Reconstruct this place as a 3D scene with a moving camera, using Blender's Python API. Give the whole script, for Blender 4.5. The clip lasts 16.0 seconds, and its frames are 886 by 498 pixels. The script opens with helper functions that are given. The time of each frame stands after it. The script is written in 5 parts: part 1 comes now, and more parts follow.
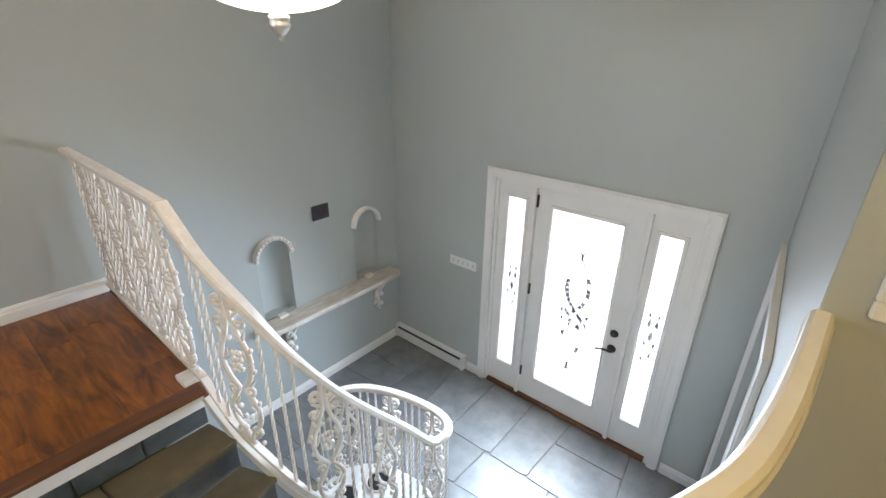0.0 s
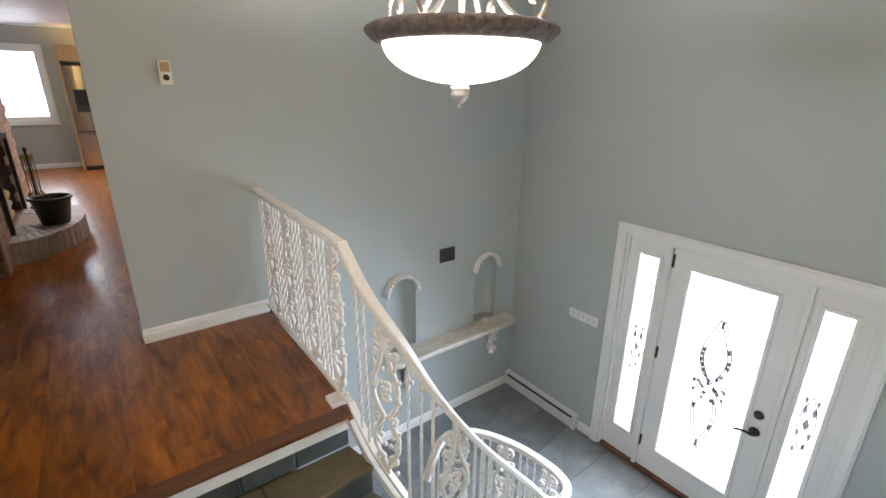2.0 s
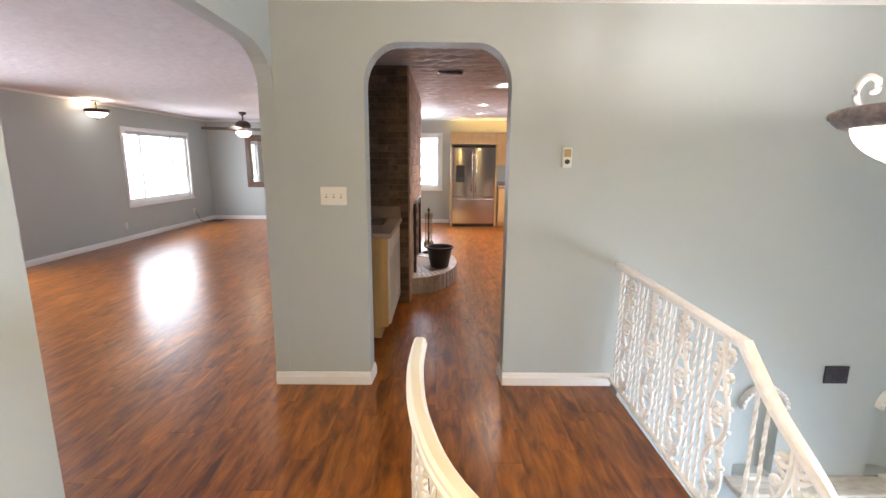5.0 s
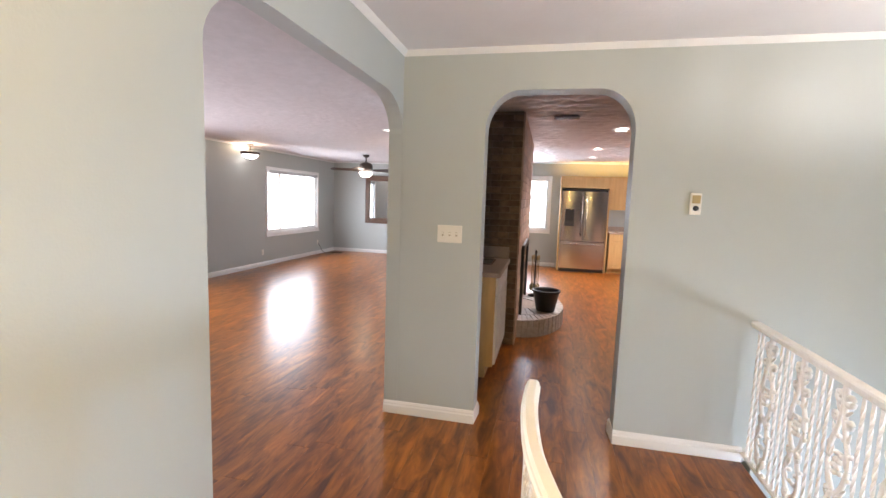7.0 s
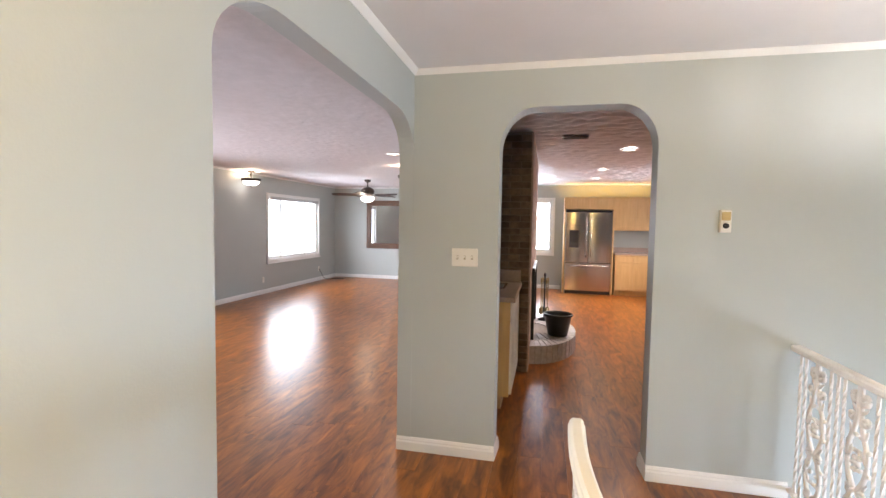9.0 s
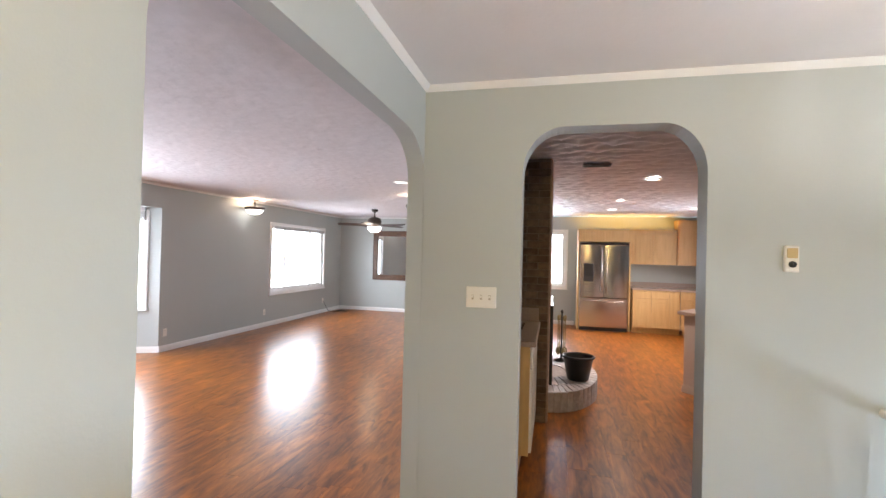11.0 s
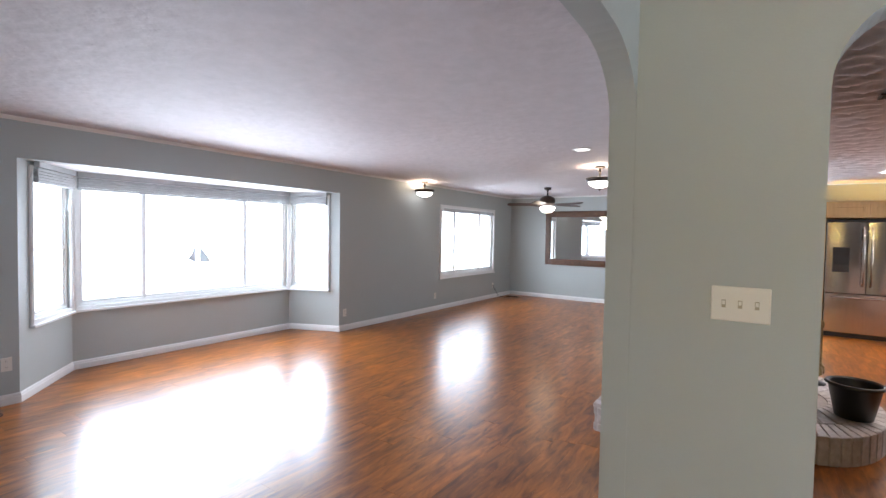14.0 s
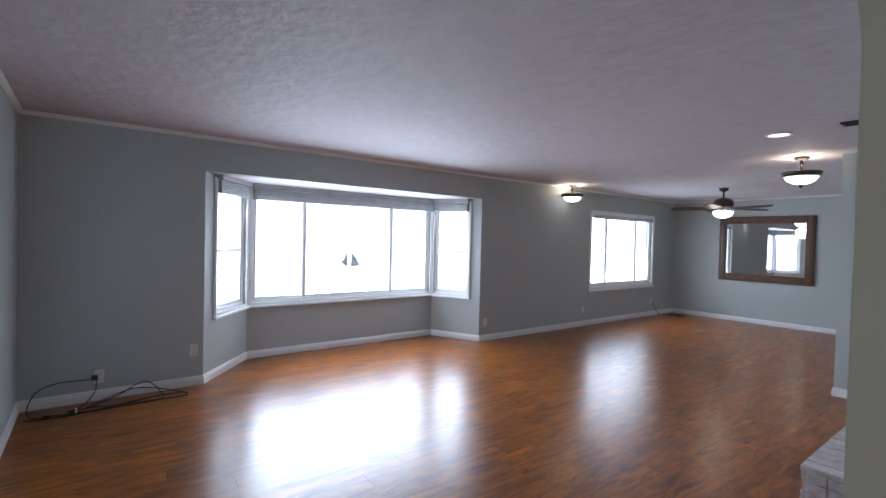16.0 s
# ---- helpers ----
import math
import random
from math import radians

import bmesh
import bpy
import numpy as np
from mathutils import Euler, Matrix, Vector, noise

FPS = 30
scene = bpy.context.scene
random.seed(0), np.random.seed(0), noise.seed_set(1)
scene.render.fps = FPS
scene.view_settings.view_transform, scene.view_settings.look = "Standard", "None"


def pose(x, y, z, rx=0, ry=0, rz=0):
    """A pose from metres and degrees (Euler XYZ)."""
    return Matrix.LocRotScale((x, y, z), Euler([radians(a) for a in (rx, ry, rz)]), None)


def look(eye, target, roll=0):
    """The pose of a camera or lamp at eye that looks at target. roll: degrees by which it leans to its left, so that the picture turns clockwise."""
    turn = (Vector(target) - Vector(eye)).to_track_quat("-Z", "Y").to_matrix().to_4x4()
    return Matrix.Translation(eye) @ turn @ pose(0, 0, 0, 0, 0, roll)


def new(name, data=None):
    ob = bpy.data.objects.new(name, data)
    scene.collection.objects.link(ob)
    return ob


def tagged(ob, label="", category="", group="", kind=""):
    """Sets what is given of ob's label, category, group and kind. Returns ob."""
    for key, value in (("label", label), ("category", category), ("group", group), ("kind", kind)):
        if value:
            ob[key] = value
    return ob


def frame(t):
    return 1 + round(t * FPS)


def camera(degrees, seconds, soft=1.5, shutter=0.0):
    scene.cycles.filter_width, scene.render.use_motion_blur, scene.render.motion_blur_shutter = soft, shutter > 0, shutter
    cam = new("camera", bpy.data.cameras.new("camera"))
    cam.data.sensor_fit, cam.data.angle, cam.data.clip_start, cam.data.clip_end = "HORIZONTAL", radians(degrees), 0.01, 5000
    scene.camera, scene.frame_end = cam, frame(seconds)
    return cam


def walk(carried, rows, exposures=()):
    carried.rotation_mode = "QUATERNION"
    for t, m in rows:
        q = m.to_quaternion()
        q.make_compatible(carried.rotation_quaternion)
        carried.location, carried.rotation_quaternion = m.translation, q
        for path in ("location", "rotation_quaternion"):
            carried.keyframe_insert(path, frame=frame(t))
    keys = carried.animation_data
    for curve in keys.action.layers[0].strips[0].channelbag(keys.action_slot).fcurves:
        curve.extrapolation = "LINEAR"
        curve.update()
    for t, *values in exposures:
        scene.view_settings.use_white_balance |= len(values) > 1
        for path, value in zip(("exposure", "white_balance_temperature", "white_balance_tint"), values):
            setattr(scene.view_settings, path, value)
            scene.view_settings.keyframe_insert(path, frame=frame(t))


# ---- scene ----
cam = camera(88.0, 16.0)
PATH = [
    (0, (0.166, 0.161, 1.403), (1.569, 1.322, 0.575), 0.8),
    (0.5, (0.133, 0.19, 1.414), (1.511, 1.396, 0.608), 1.0),
    (1, (0.091, 0.203, 1.421), (1.41, 1.499, 0.658), 0.7),
    (1.5, (0.037, 0.219, 1.442), (1.265, 1.629, 0.733), 0.4),
    (2, (-0.028, 0.253, 1.463), (1.111, 1.759, 0.804), 0.6),
    (2.5, (-0.087, 0.268, 1.472), (0.95, 1.864, 0.858), 0.8),
    (3, (-0.152, 0.297, 1.486), (0.75, 1.986, 0.911), 0.5),
    (3.5, (-0.23, 0.333, 1.49), (0.493, 2.122, 0.961), 0.1),
    (4, (-0.305, 0.349, 1.509), (0.178, 2.228, 1.023), -0.3),
    (4.5, (-0.368, 0.355, 1.517), (-0.14, 2.294, 1.08), -0.3),
    (5, (-0.415, 0.342, 1.516), (-0.409, 2.305, 1.132), 0.4),
    (7.5, (-0.49, 0.296, 1.511), (-0.951, 2.232, 1.313), 1.7),
    (8, (-0.513, 0.321, 1.504), (-0.982, 2.256, 1.318), 1.4),
    (8.5, (-0.551, 0.366, 1.499), (-1.014, 2.305, 1.343), 1.1),
    (9, (-0.608, 0.422, 1.497), (-1.043, 2.371, 1.384), 0.9),
    (11.3, (-0.739, 0.825, 1.517), (-1.225, 2.765, 1.544), 1.5),
    (11.5, (-0.751, 0.856, 1.514), (-1.276, 2.786, 1.541), 1.6),
    (12, (-0.767, 0.962, 1.515), (-1.42, 2.852, 1.526), 2.0),
    (12.5, (-0.819, 1.071, 1.516), (-1.606, 2.91, 1.5), 2.1),
    (13, (-0.894, 1.193, 1.507), (-1.789, 2.981, 1.462), 1.9),
    (13.5, (-0.972, 1.315, 1.5), (-1.97, 3.047, 1.438), 1.4),
    (14, (-1.057, 1.469, 1.5), (-2.19, 3.117, 1.431), 1.0),
    (14.5, (-1.119, 1.574, 1.497), (-2.416, 3.095, 1.43), 0.6),
    (15, (-1.138, 1.67, 1.485), (-2.589, 3.045, 1.428), 0.6),
    (15.5, (-1.198, 1.715, 1.465), (-2.741, 2.987, 1.423), 0.8),
    (16, (-1.248, 1.755, 1.46), (-2.837, 2.969, 1.421), 1.4),
]
walk(cam, [(t, look(eye, target, roll)) for t, eye, target, roll in PATH],
     [(0.0, -0.30, 6300, 15), (2.5, -0.35, 6300, 15), (3.5, -0.04, 6300, 15), (5.0, 0.46, 6350, 17), (7.5, 0.50, 6350, 19), (9.0, 0.50, 6350, 18), (11.5, 0.47, 6200, 16),
      (12.5, 0.44, 6050, 15), (13.5, 0.22, 5850, 14), (14.5, -0.1, 5900, 14), (15.2, -0.38, 5700, 14), (16.0, -0.7, 5550, 14)])

# ---------------------------------------------------------------- light
world = bpy.data.worlds.new("World")
scene.world = world
world.use_nodes = True
wn = world.node_tree.nodes
sky = wn.new("ShaderNodeTexSky")
sky.sky_type = "NISHITA"
sky.sun_disc = False
sky.sun_elevation = radians(48)
sky.sun_rotation = radians(200)
world.node_tree.links.new(sky.outputs[0], wn["Background"].inputs[0])
wn["Background"].inputs[1].default_value = 0.12


def lamp(name, kind, m, energy, color=(1, 1, 1), size=0.1, size_y=None):
    d = bpy.data.lights.new(name, kind)
    d.energy = energy
    d.color = color
    if kind == "AREA":
        d.shape = "RECTANGLE"
        d.size = size
        d.size_y = size_y or size
        d.spread = radians(130)
    elif kind == "SUN":
        d.angle = size
    else:
        d.shadow_soft_size = size
    ob = new(name, d)
    ob.matrix_world = m
    return ob


T3 = lambda x, y, z: Matrix.Translation((x, y, z))
lamp("sun", "SUN", look((8, -6, 12), (0, 0, 0)), 1.2, (1.0, 0.95, 0.88), radians(12))
DAY = (0.86, 0.94, 1.0)
FOYER_DAY = (0.72, 0.87, 1.0)
WARM = (1.0, 0.78, 0.5)
lamp("bay_daylight", "AREA", look((-7.06, 4.547, 1.33), (0, 4.547, -1.0)), 108, DAY, 2.55, 1.28)
lamp("bay_left_daylight", "AREA", look((-6.73, 2.90, 1.295), (-6.0, 3.83, 1.0)), 19, DAY, 0.66, 1.22)
lamp("bay_right_daylight", "AREA", look((-6.70, 6.13, 1.295), (-6.37, 5.4, 1.1)), 18, DAY, 0.56, 1.22)
lamp("west_window_daylight", "AREA", look((-6.31, 9.92, 1.34), (0, 9.92, -0.3)), 60, DAY, 2.05, 1.25)
lamp("door_daylight", "AREA", look((3.165 + 0.0475, 1.33, -0.524), (0, 1.33, -2.0)), 128, FOYER_DAY, 0.54, 1.59)
lamp("left_sidelight_daylight", "AREA", look((3.2125, 1.91, -0.505), (0, 1.91, -1.9)), 33, FOYER_DAY, 0.16, 1.585)
lamp("right_sidelight_daylight", "AREA", look((3.2125, 0.755, -0.5125), (0, 0.755, -1.9)), 30, FOYER_DAY, 0.15, 1.57)
lamp("kitchen_window_daylight", "AREA", look((-0.835, 11.53, 1.46), (-0.835, 6, 0.4)), 30, DAY, 0.7, 1.15)
lamp("kitchen_side_daylight", "AREA", look((2.67, 9.3, 1.525), (-1, 9.3, 0.9)), 20, DAY, 1.25, 0.9)
# lit lamps
lamp("pendant_bulb", "POINT", T3(1.14, 1.70, 1.63), 64, (1.0, 0.95, 0.88), 0.06)
lamp("wall_side_lamp_bulb", "POINT", T3(-5.98, 8.02, 2.30), 8, WARM, 0.09)
# out of view: added as the assumed source of warm light on the hall
lamp("unseen_hall_lamp_bulb", "POINT", T3(-0.70, -0.25, 2.10), 68, (1.0, 0.69, 0.20), 0.12)
lamp("dining_lamp_bulb", "POINT", T3(-2.80, 7.60, 2.29), 8, WARM, 0.09)
lamp("fan_bulb", "POINT", T3(-4.42, 9.87, 1.80), 6, WARM, 0.12)
for dx, dy in ((0.335, 6.30), (0.27, 8.35), (0.31, 9.8), (1.62, 8.15), (1.66, 9.6), (-2.62, 6.30)):
    lamp("downlight_beam", "AREA", look((dx, dy, 2.385), (dx, dy, 0)), 13 if dx > -1 else 4, (1.0, 0.85, 0.66), 0.15)
lamp("cabinet_top_strip", "AREA", look((0.75, 10.98, 2.16), (0.75, 11.3, 2.6)), 5, (1.0, 0.60, 0.12), 1.9, 0.05)

# ---------------------------------------------------------------- materials


def mat(name, c1, c2=None, rough=0.5, metal=0.0, scale=6.0, bump=0.0, bump_scale=60.0, bump_dist=0.01, stretch=(1, 1, 1), coat=0.0, emit=0.0,
        rough_var=0.0, trans=0.0, per_object=0.0, spec=0.5, detail=6, bump_detail=4):
    m = bpy.data.materials.new(name)
    m.use_nodes = True
    nt = m.node_tree
    n, l = nt.nodes, nt.links
    b = n["Principled BSDF"]
    b.inputs["Roughness"].default_value = rough
    b.inputs["Metallic"].default_value = metal
    b.inputs["Coat Weight"].default_value = coat
    b.inputs["Coat Roughness"].default_value = 0.12
    b.inputs["Transmission Weight"].default_value = trans
    b.inputs["Specular IOR Level"].default_value = spec
    geo = n.new("ShaderNodeNewGeometry")
    mp = n.new("ShaderNodeMapping")
    mp.inputs["Scale"].default_value = stretch
    l.new(geo.outputs["Position"], mp.inputs["Vector"])
    src = mp.outputs[0]
    if per_object:
        oi = n.new("ShaderNodeObjectInfo")
        mul = n.new("ShaderNodeVectorMath")
        mul.operation = "MULTIPLY_ADD"
        mul.inputs[1].default_value = (1, 1, 1)
        comb = n.new("ShaderNodeCombineXYZ")
        ml = n.new("ShaderNodeMath")
        ml.operation = "MULTIPLY"
        ml.inputs[1].default_value = 37.0
        l.new(oi.outputs["Random"], ml.inputs[0])
        for k in range(3):
            l.new(ml.outputs[0], comb.inputs[k])
        l.new(src, mul.inputs[0])
        l.new(comb.outputs[0], mul.inputs[2])
        src = mul.outputs[0]
    c2 = c2 or tuple(v * 0.88 for v in c1)
    tx = n.new("ShaderNodeTexNoise")
    tx.inputs["Scale"].default_value = scale
    tx.inputs["Detail"].default_value = detail
    tx.inputs["Roughness"].default_value = 0.62
    l.new(src, tx.inputs["Vector"])
    ramp = n.new("ShaderNodeValToRGB")
    ramp.color_ramp.elements[0].position = 0.3
    ramp.color_ramp.elements[1].position = 0.7
    ramp.color_ramp.elements[0].color = (*c2, 1)
    ramp.color_ramp.elements[1].color = (*c1, 1)
    l.new(tx.outputs["Fac"], ramp.inputs[0])
    col = ramp.outputs[0]
    if per_object:
        hsv = n.new("ShaderNodeHueSaturation")
        mr = n.new("ShaderNodeMapRange")
        mr.inputs["To Min"].default_value = 1 - per_object
        mr.inputs["To Max"].default_value = 1 + per_object
        l.new(oi.outputs["Random"], mr.inputs[0])
        l.new(mr.outputs[0], hsv.inputs["Value"])
        l.new(col, hsv.inputs["Color"])
        col = hsv.outputs[0]
    l.new(col, b.inputs["Base Color"])
    if rough_var:
        t2 = n.new("ShaderNodeTexNoise")
        t2.inputs["Scale"].default_value = scale * 0.6
        l.new(src, t2.inputs["Vector"])
        r2 = n.new("ShaderNodeMapRange")
        r2.inputs["To Min"].default_value = max(0.02, rough - rough_var)
        r2.inputs["To Max"].default_value = rough + rough_var
        l.new(t2.outputs["Fac"], r2.inputs[0])
        l.new(r2.outputs[0], b.inputs["Roughness"])
    if bump:
        t3 = n.new("ShaderNodeTexNoise")
        t3.inputs["Scale"].default_value = bump_scale
        t3.inputs["Detail"].default_value = bump_detail
        l.new(src, t3.inputs["Vector"])
        bp = n.new("ShaderNodeBump")
        bp.inputs["Strength"].default_value = bump
        bp.inputs["Distance"].default_value = bump_dist
        l.new(t3.outputs["Fac"], bp.inputs["Height"])
        l.new(bp.outputs[0], b.inputs["Normal"])
    if emit:
        b.inputs["Emission Color"].default_value = (*c1, 1)
        b.inputs["Emission Strength"].default_value = emit
    return m


PAINT = mat("sage_wall_paint", (0.437, 0.472, 0.463), (0.422, 0.458, 0.450), 0.55, scale=1.2, bump=0.06, bump_scale=140)
TRIM = mat("white_trim_paint", (0.80, 0.80, 0.79), (0.76, 0.76, 0.75), 0.35, scale=4, bump=0.02, bump_scale=80)
CEIL = mat("foyer_ceiling_paint", (0.78, 0.76, 0.76), (0.74, 0.72, 0.72), 0.8, scale=2, bump=0.12, bump_scale=50)
CEIL_TEX = mat("stamped_ceiling_plaster", (0.63, 0.59, 0.61), (0.56, 0.525, 0.54), 0.7, scale=11, bump=0.8, bump_scale=10, bump_dist=0.014, bump_detail=5)
CEIL_SWIRL = mat("swirled_ceiling_plaster", (0.80, 0.78, 0.815), (0.74, 0.72, 0.755), 0.6, scale=3.2, bump=0.05, bump_scale=60)


def plank_wood():
    """Glossy laminate: honey base, short dark figure, fine grain along y, a tone of its own for each plank."""
    m = bpy.data.materials.new("glossy_plank_floor")
    m.use_nodes = True
    n, l = m.node_tree.nodes, m.node_tree.links
    b = n["Principled BSDF"]
    geo = n.new("ShaderNodeNewGeometry")
    oi = n.new("ShaderNodeObjectInfo")
    off = n.new("ShaderNodeMath")
    off.operation = "MULTIPLY"
    off.inputs[1].default_value = 61.0
    l.new(oi.outputs["Random"], off.inputs[0])
    comb = n.new("ShaderNodeCombineXYZ")
    for k in range(3):
        l.new(off.outputs[0], comb.inputs[k])
    add = n.new("ShaderNodeVectorMath")
    l.new(geo.outputs["Position"], add.inputs[0])
    l.new(comb.outputs[0], add.inputs[1])

    def grain(stretch, detail, distort, rough=0.6):
        mp = n.new("ShaderNodeMapping")
        mp.inputs["Scale"].default_value = stretch
        l.new(add.outputs[0], mp.inputs["Vector"])
        tx = n.new("ShaderNodeTexNoise")
        tx.inputs["Scale"].default_value = 1.0
        tx.inputs["Detail"].default_value = detail
        tx.inputs["Roughness"].default_value = rough
        tx.inputs["Distortion"].default_value = distort
        l.new(mp.outputs[0], tx.inputs["Vector"])
        return tx.outputs["Fac"]

    ramp = n.new("ShaderNodeValToRGB")
    e = ramp.color_ramp.elements
    e[0].position, e[0].color = 0.30, (0.088, 0.021, 0.0035, 1)
    e[1].position, e[1].color = 0.69, (0.395, 0.126, 0.012, 1)
    l.new(grain((14.0, 3.2, 1.0), 3, 0.8, 0.62), ramp.inputs[0])
    fine = n.new("ShaderNodeMapRange")
    fine.inputs["From Min"].default_value = 0.32
    fine.inputs["From Max"].default_value = 0.68
    fine.inputs["To Min"].default_value = 0.78
    fine.inputs["To Max"].default_value = 1.15
    l.new(grain((34.0, 2.4, 1.0), 2, 0.0), fine.inputs[0])
    tone = n.new("ShaderNodeMapRange")
    tone.inputs["To Min"].default_value = 0.86
    tone.inputs["To Max"].default_value = 1.13
    l.new(oi.outputs["Random"], tone.inputs[0])
    both = n.new("ShaderNodeMath")
    both.operation = "MULTIPLY"
    l.new(fine.outputs[0], both.inputs[0])
    l.new(tone.outputs[0], both.inputs[1])
    hsv = n.new("ShaderNodeHueSaturation")
    l.new(both.outputs[0], hsv.inputs["Value"])
    l.new(ramp.outputs[0], hsv.inputs["Color"])
    l.new(hsv.outputs[0], b.inputs["Base Color"])
    b.inputs["Roughness"].default_value = 0.278
    b.inputs["Specular IOR Level"].default_value = 0.6
    return m


WOOD = plank_wood()
WOOD_DARK = mat("dark_wood_strip", (0.16, 0.06, 0.025), (0.09, 0.03, 0.012), 0.3, scale=5, stretch=(1, 8, 1))
SLATE = mat("grey_slate", (0.21, 0.22, 0.225), (0.115, 0.12, 0.125), 0.335, scale=5.5, bump=0.12, bump_scale=7, bump_dist=0.006, rough_var=0.04, per_object=0.14, spec=1.0)
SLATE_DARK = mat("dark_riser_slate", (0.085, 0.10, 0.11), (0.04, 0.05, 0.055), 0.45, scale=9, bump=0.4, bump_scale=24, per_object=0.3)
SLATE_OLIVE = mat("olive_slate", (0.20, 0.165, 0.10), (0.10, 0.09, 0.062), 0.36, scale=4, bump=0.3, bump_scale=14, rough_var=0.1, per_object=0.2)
GROUT = mat("pale_grout", (0.19, 0.19, 0.185), (0.12, 0.12, 0.115), 0.9, scale=20)
IRON = mat("white_painted_iron", (0.84, 0.82, 0.80), (0.74, 0.70, 0.66), 0.4, scale=25, bump=0.1, bump_scale=150)
CREAM = mat("cream_painted_rail", (0.87, 0.84, 0.74), (0.83, 0.79, 0.68), 0.4, scale=6, bump=0.05, bump_scale=40)
BACKGLOW = mat("bright_daylight", (0.93, 0.985, 1.0), (0.93, 0.985, 1.0), 1.0, emit=3.4)
BULB = mat("lit_frosted_glass", (1.0, 0.93, 0.82), (1, 0.93, 0.82), 0.4, emit=5.0)
PENDANT_GLASS = mat("lit_pendant_glass", (1.0, 0.90, 0.74), (1, 0.90, 0.74), 0.4, emit=5.0)
DOWN = mat("lit_downlight_lens", (1.0, 0.93, 0.82), (1, 0.93, 0.82), 0.4, emit=4.0)
BRONZE = mat("aged_bronze", (0.10, 0.075, 0.06), (0.05, 0.04, 0.035), 0.4, 0.7, scale=20)
PEWTER = mat("brushed_pewter", (0.62, 0.60, 0.57), (0.45, 0.43, 0.41), 0.38, 0.75, scale=14)
RIM = mat("antique_rim", (0.25, 0.20, 0.185), (0.09, 0.075, 0.08), 0.5, 0.3, scale=38, bump=0.6, bump_scale=55)
STEEL = mat("brushed_stainless_steel", (0.58, 0.53, 0.50), (0.48, 0.44, 0.41), 0.19, 1.0, scale=3, stretch=(60, 60, 0.6), bump=0.03, bump_scale=4)
BLACK = mat("black_plastic", (0.02, 0.02, 0.022), (0.014, 0.014, 0.015), 0.35, scale=10)
MAPLE = mat("pale_maple", (0.64, 0.43, 0.20), (0.53, 0.34, 0.145), 0.38, scale=3, stretch=(7, 7, 0.7), bump=0.04, bump_scale=12)
COUNTER = mat("speckled_laminate", (0.42, 0.33, 0.28), (0.30, 0.23, 0.20), 0.3, scale=90)
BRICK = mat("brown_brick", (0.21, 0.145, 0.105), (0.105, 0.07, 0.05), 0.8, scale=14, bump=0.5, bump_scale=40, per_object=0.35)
# east face brick: kitchen light falling on that side is in the colour
BRICK_LIT = mat("brick_lit_side", (0.62, 0.45, 0.36), (0.44, 0.30, 0.235), 0.75, scale=10, bump=0.4, bump_scale=35, per_object=0.2)
BRICK_WHITE = mat("whitewashed_brick", (0.60, 0.57, 0.58), (0.40, 0.36, 0.37), 0.55, scale=22, bump=0.4, bump_scale=35, per_object=0.10)
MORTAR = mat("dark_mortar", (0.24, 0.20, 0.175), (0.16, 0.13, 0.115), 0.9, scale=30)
# joints of that face, lightened in colour for the same kitchen light
MORTAR_LIT = mat("mortar_lit_side", (0.46, 0.34, 0.28), (0.36, 0.26, 0.21), 0.9, scale=30)
MORTAR_PALE = mat("pale_mortar", (0.52, 0.48, 0.48), (0.40, 0.36, 0.36), 0.9, scale=30)
FRAMEWOOD = mat("walnut_mirror_wood", (0.13, 0.055, 0.02), (0.06, 0.022, 0.009), 0.35, scale=6, stretch=(3, 3, 3))
BLADEWOOD = mat("dark_blade_wood", (0.05, 0.026, 0.015), (0.03, 0.015, 0.009), 0.4, scale=6)
MIRROR = mat("mirror_silver", (0.85, 0.87, 0.87), (0.85, 0.87, 0.87), 0.02, 1.0)
PLATE = mat("ivory_plate", (0.78, 0.76, 0.70), (0.74, 0.72, 0.66), 0.35)
MARBLE = mat("whitewashed_stone_shelf", (0.74, 0.70, 0.64), (0.50, 0.44, 0.37), 0.35, scale=7, stretch=(1, 3, 1))
# emits by itself: daylight through the entrance glass is put into the material
GLASSW = mat("daylight_glow_glass", (0.95, 0.97, 1.0), (0.95, 0.97, 1.0), 0.25, emit=2.6)
CAME = mat("lead_came", (0.07, 0.07, 0.08), (0.05, 0.05, 0.055), 0.4, 0.6)
BEVELGLASS = mat("bevelled_glass_piece", (0.74, 0.75, 0.80), (0.20, 0.20, 0.25), 0.12, scale=34)
GREEN = mat("pale_blue_grey_film", (0.72, 0.80, 0.84), (0.62, 0.70, 0.75), 0.6, trans=0.1)
GRASS = mat("lawn", (0.09, 0.14, 0.05), (0.05, 0.09, 0.03), 0.9, scale=3)
BLIND = mat("raised_blind_slats", (0.50, 0.51, 0.52), (0.38, 0.39, 0.40), 0.5, scale=8)
GREYPAINT = mat("heater_enamel", (0.74, 0.75, 0.75), (0.70, 0.71, 0.71), 0.35)

# ---------------------------------------------------------------- mesh helpers


def box(bm, x0, x1, y0, y1, z0, z1, m=None):
    vs = [bm.verts.new((x, y, z)) for z in (z0, z1) for y in (y0, y1) for x in (x0, x1)]
    if m is not None:
        for v in vs:
            v.co = m @ v.co
    for q in ((0, 2, 3, 1), (4, 5, 7, 6), (0, 1, 5, 4), (2, 6, 7, 3), (0, 4, 6, 2), (1, 3, 7, 5)):
        bm.faces.new([vs[i] for i in q])
    return vs


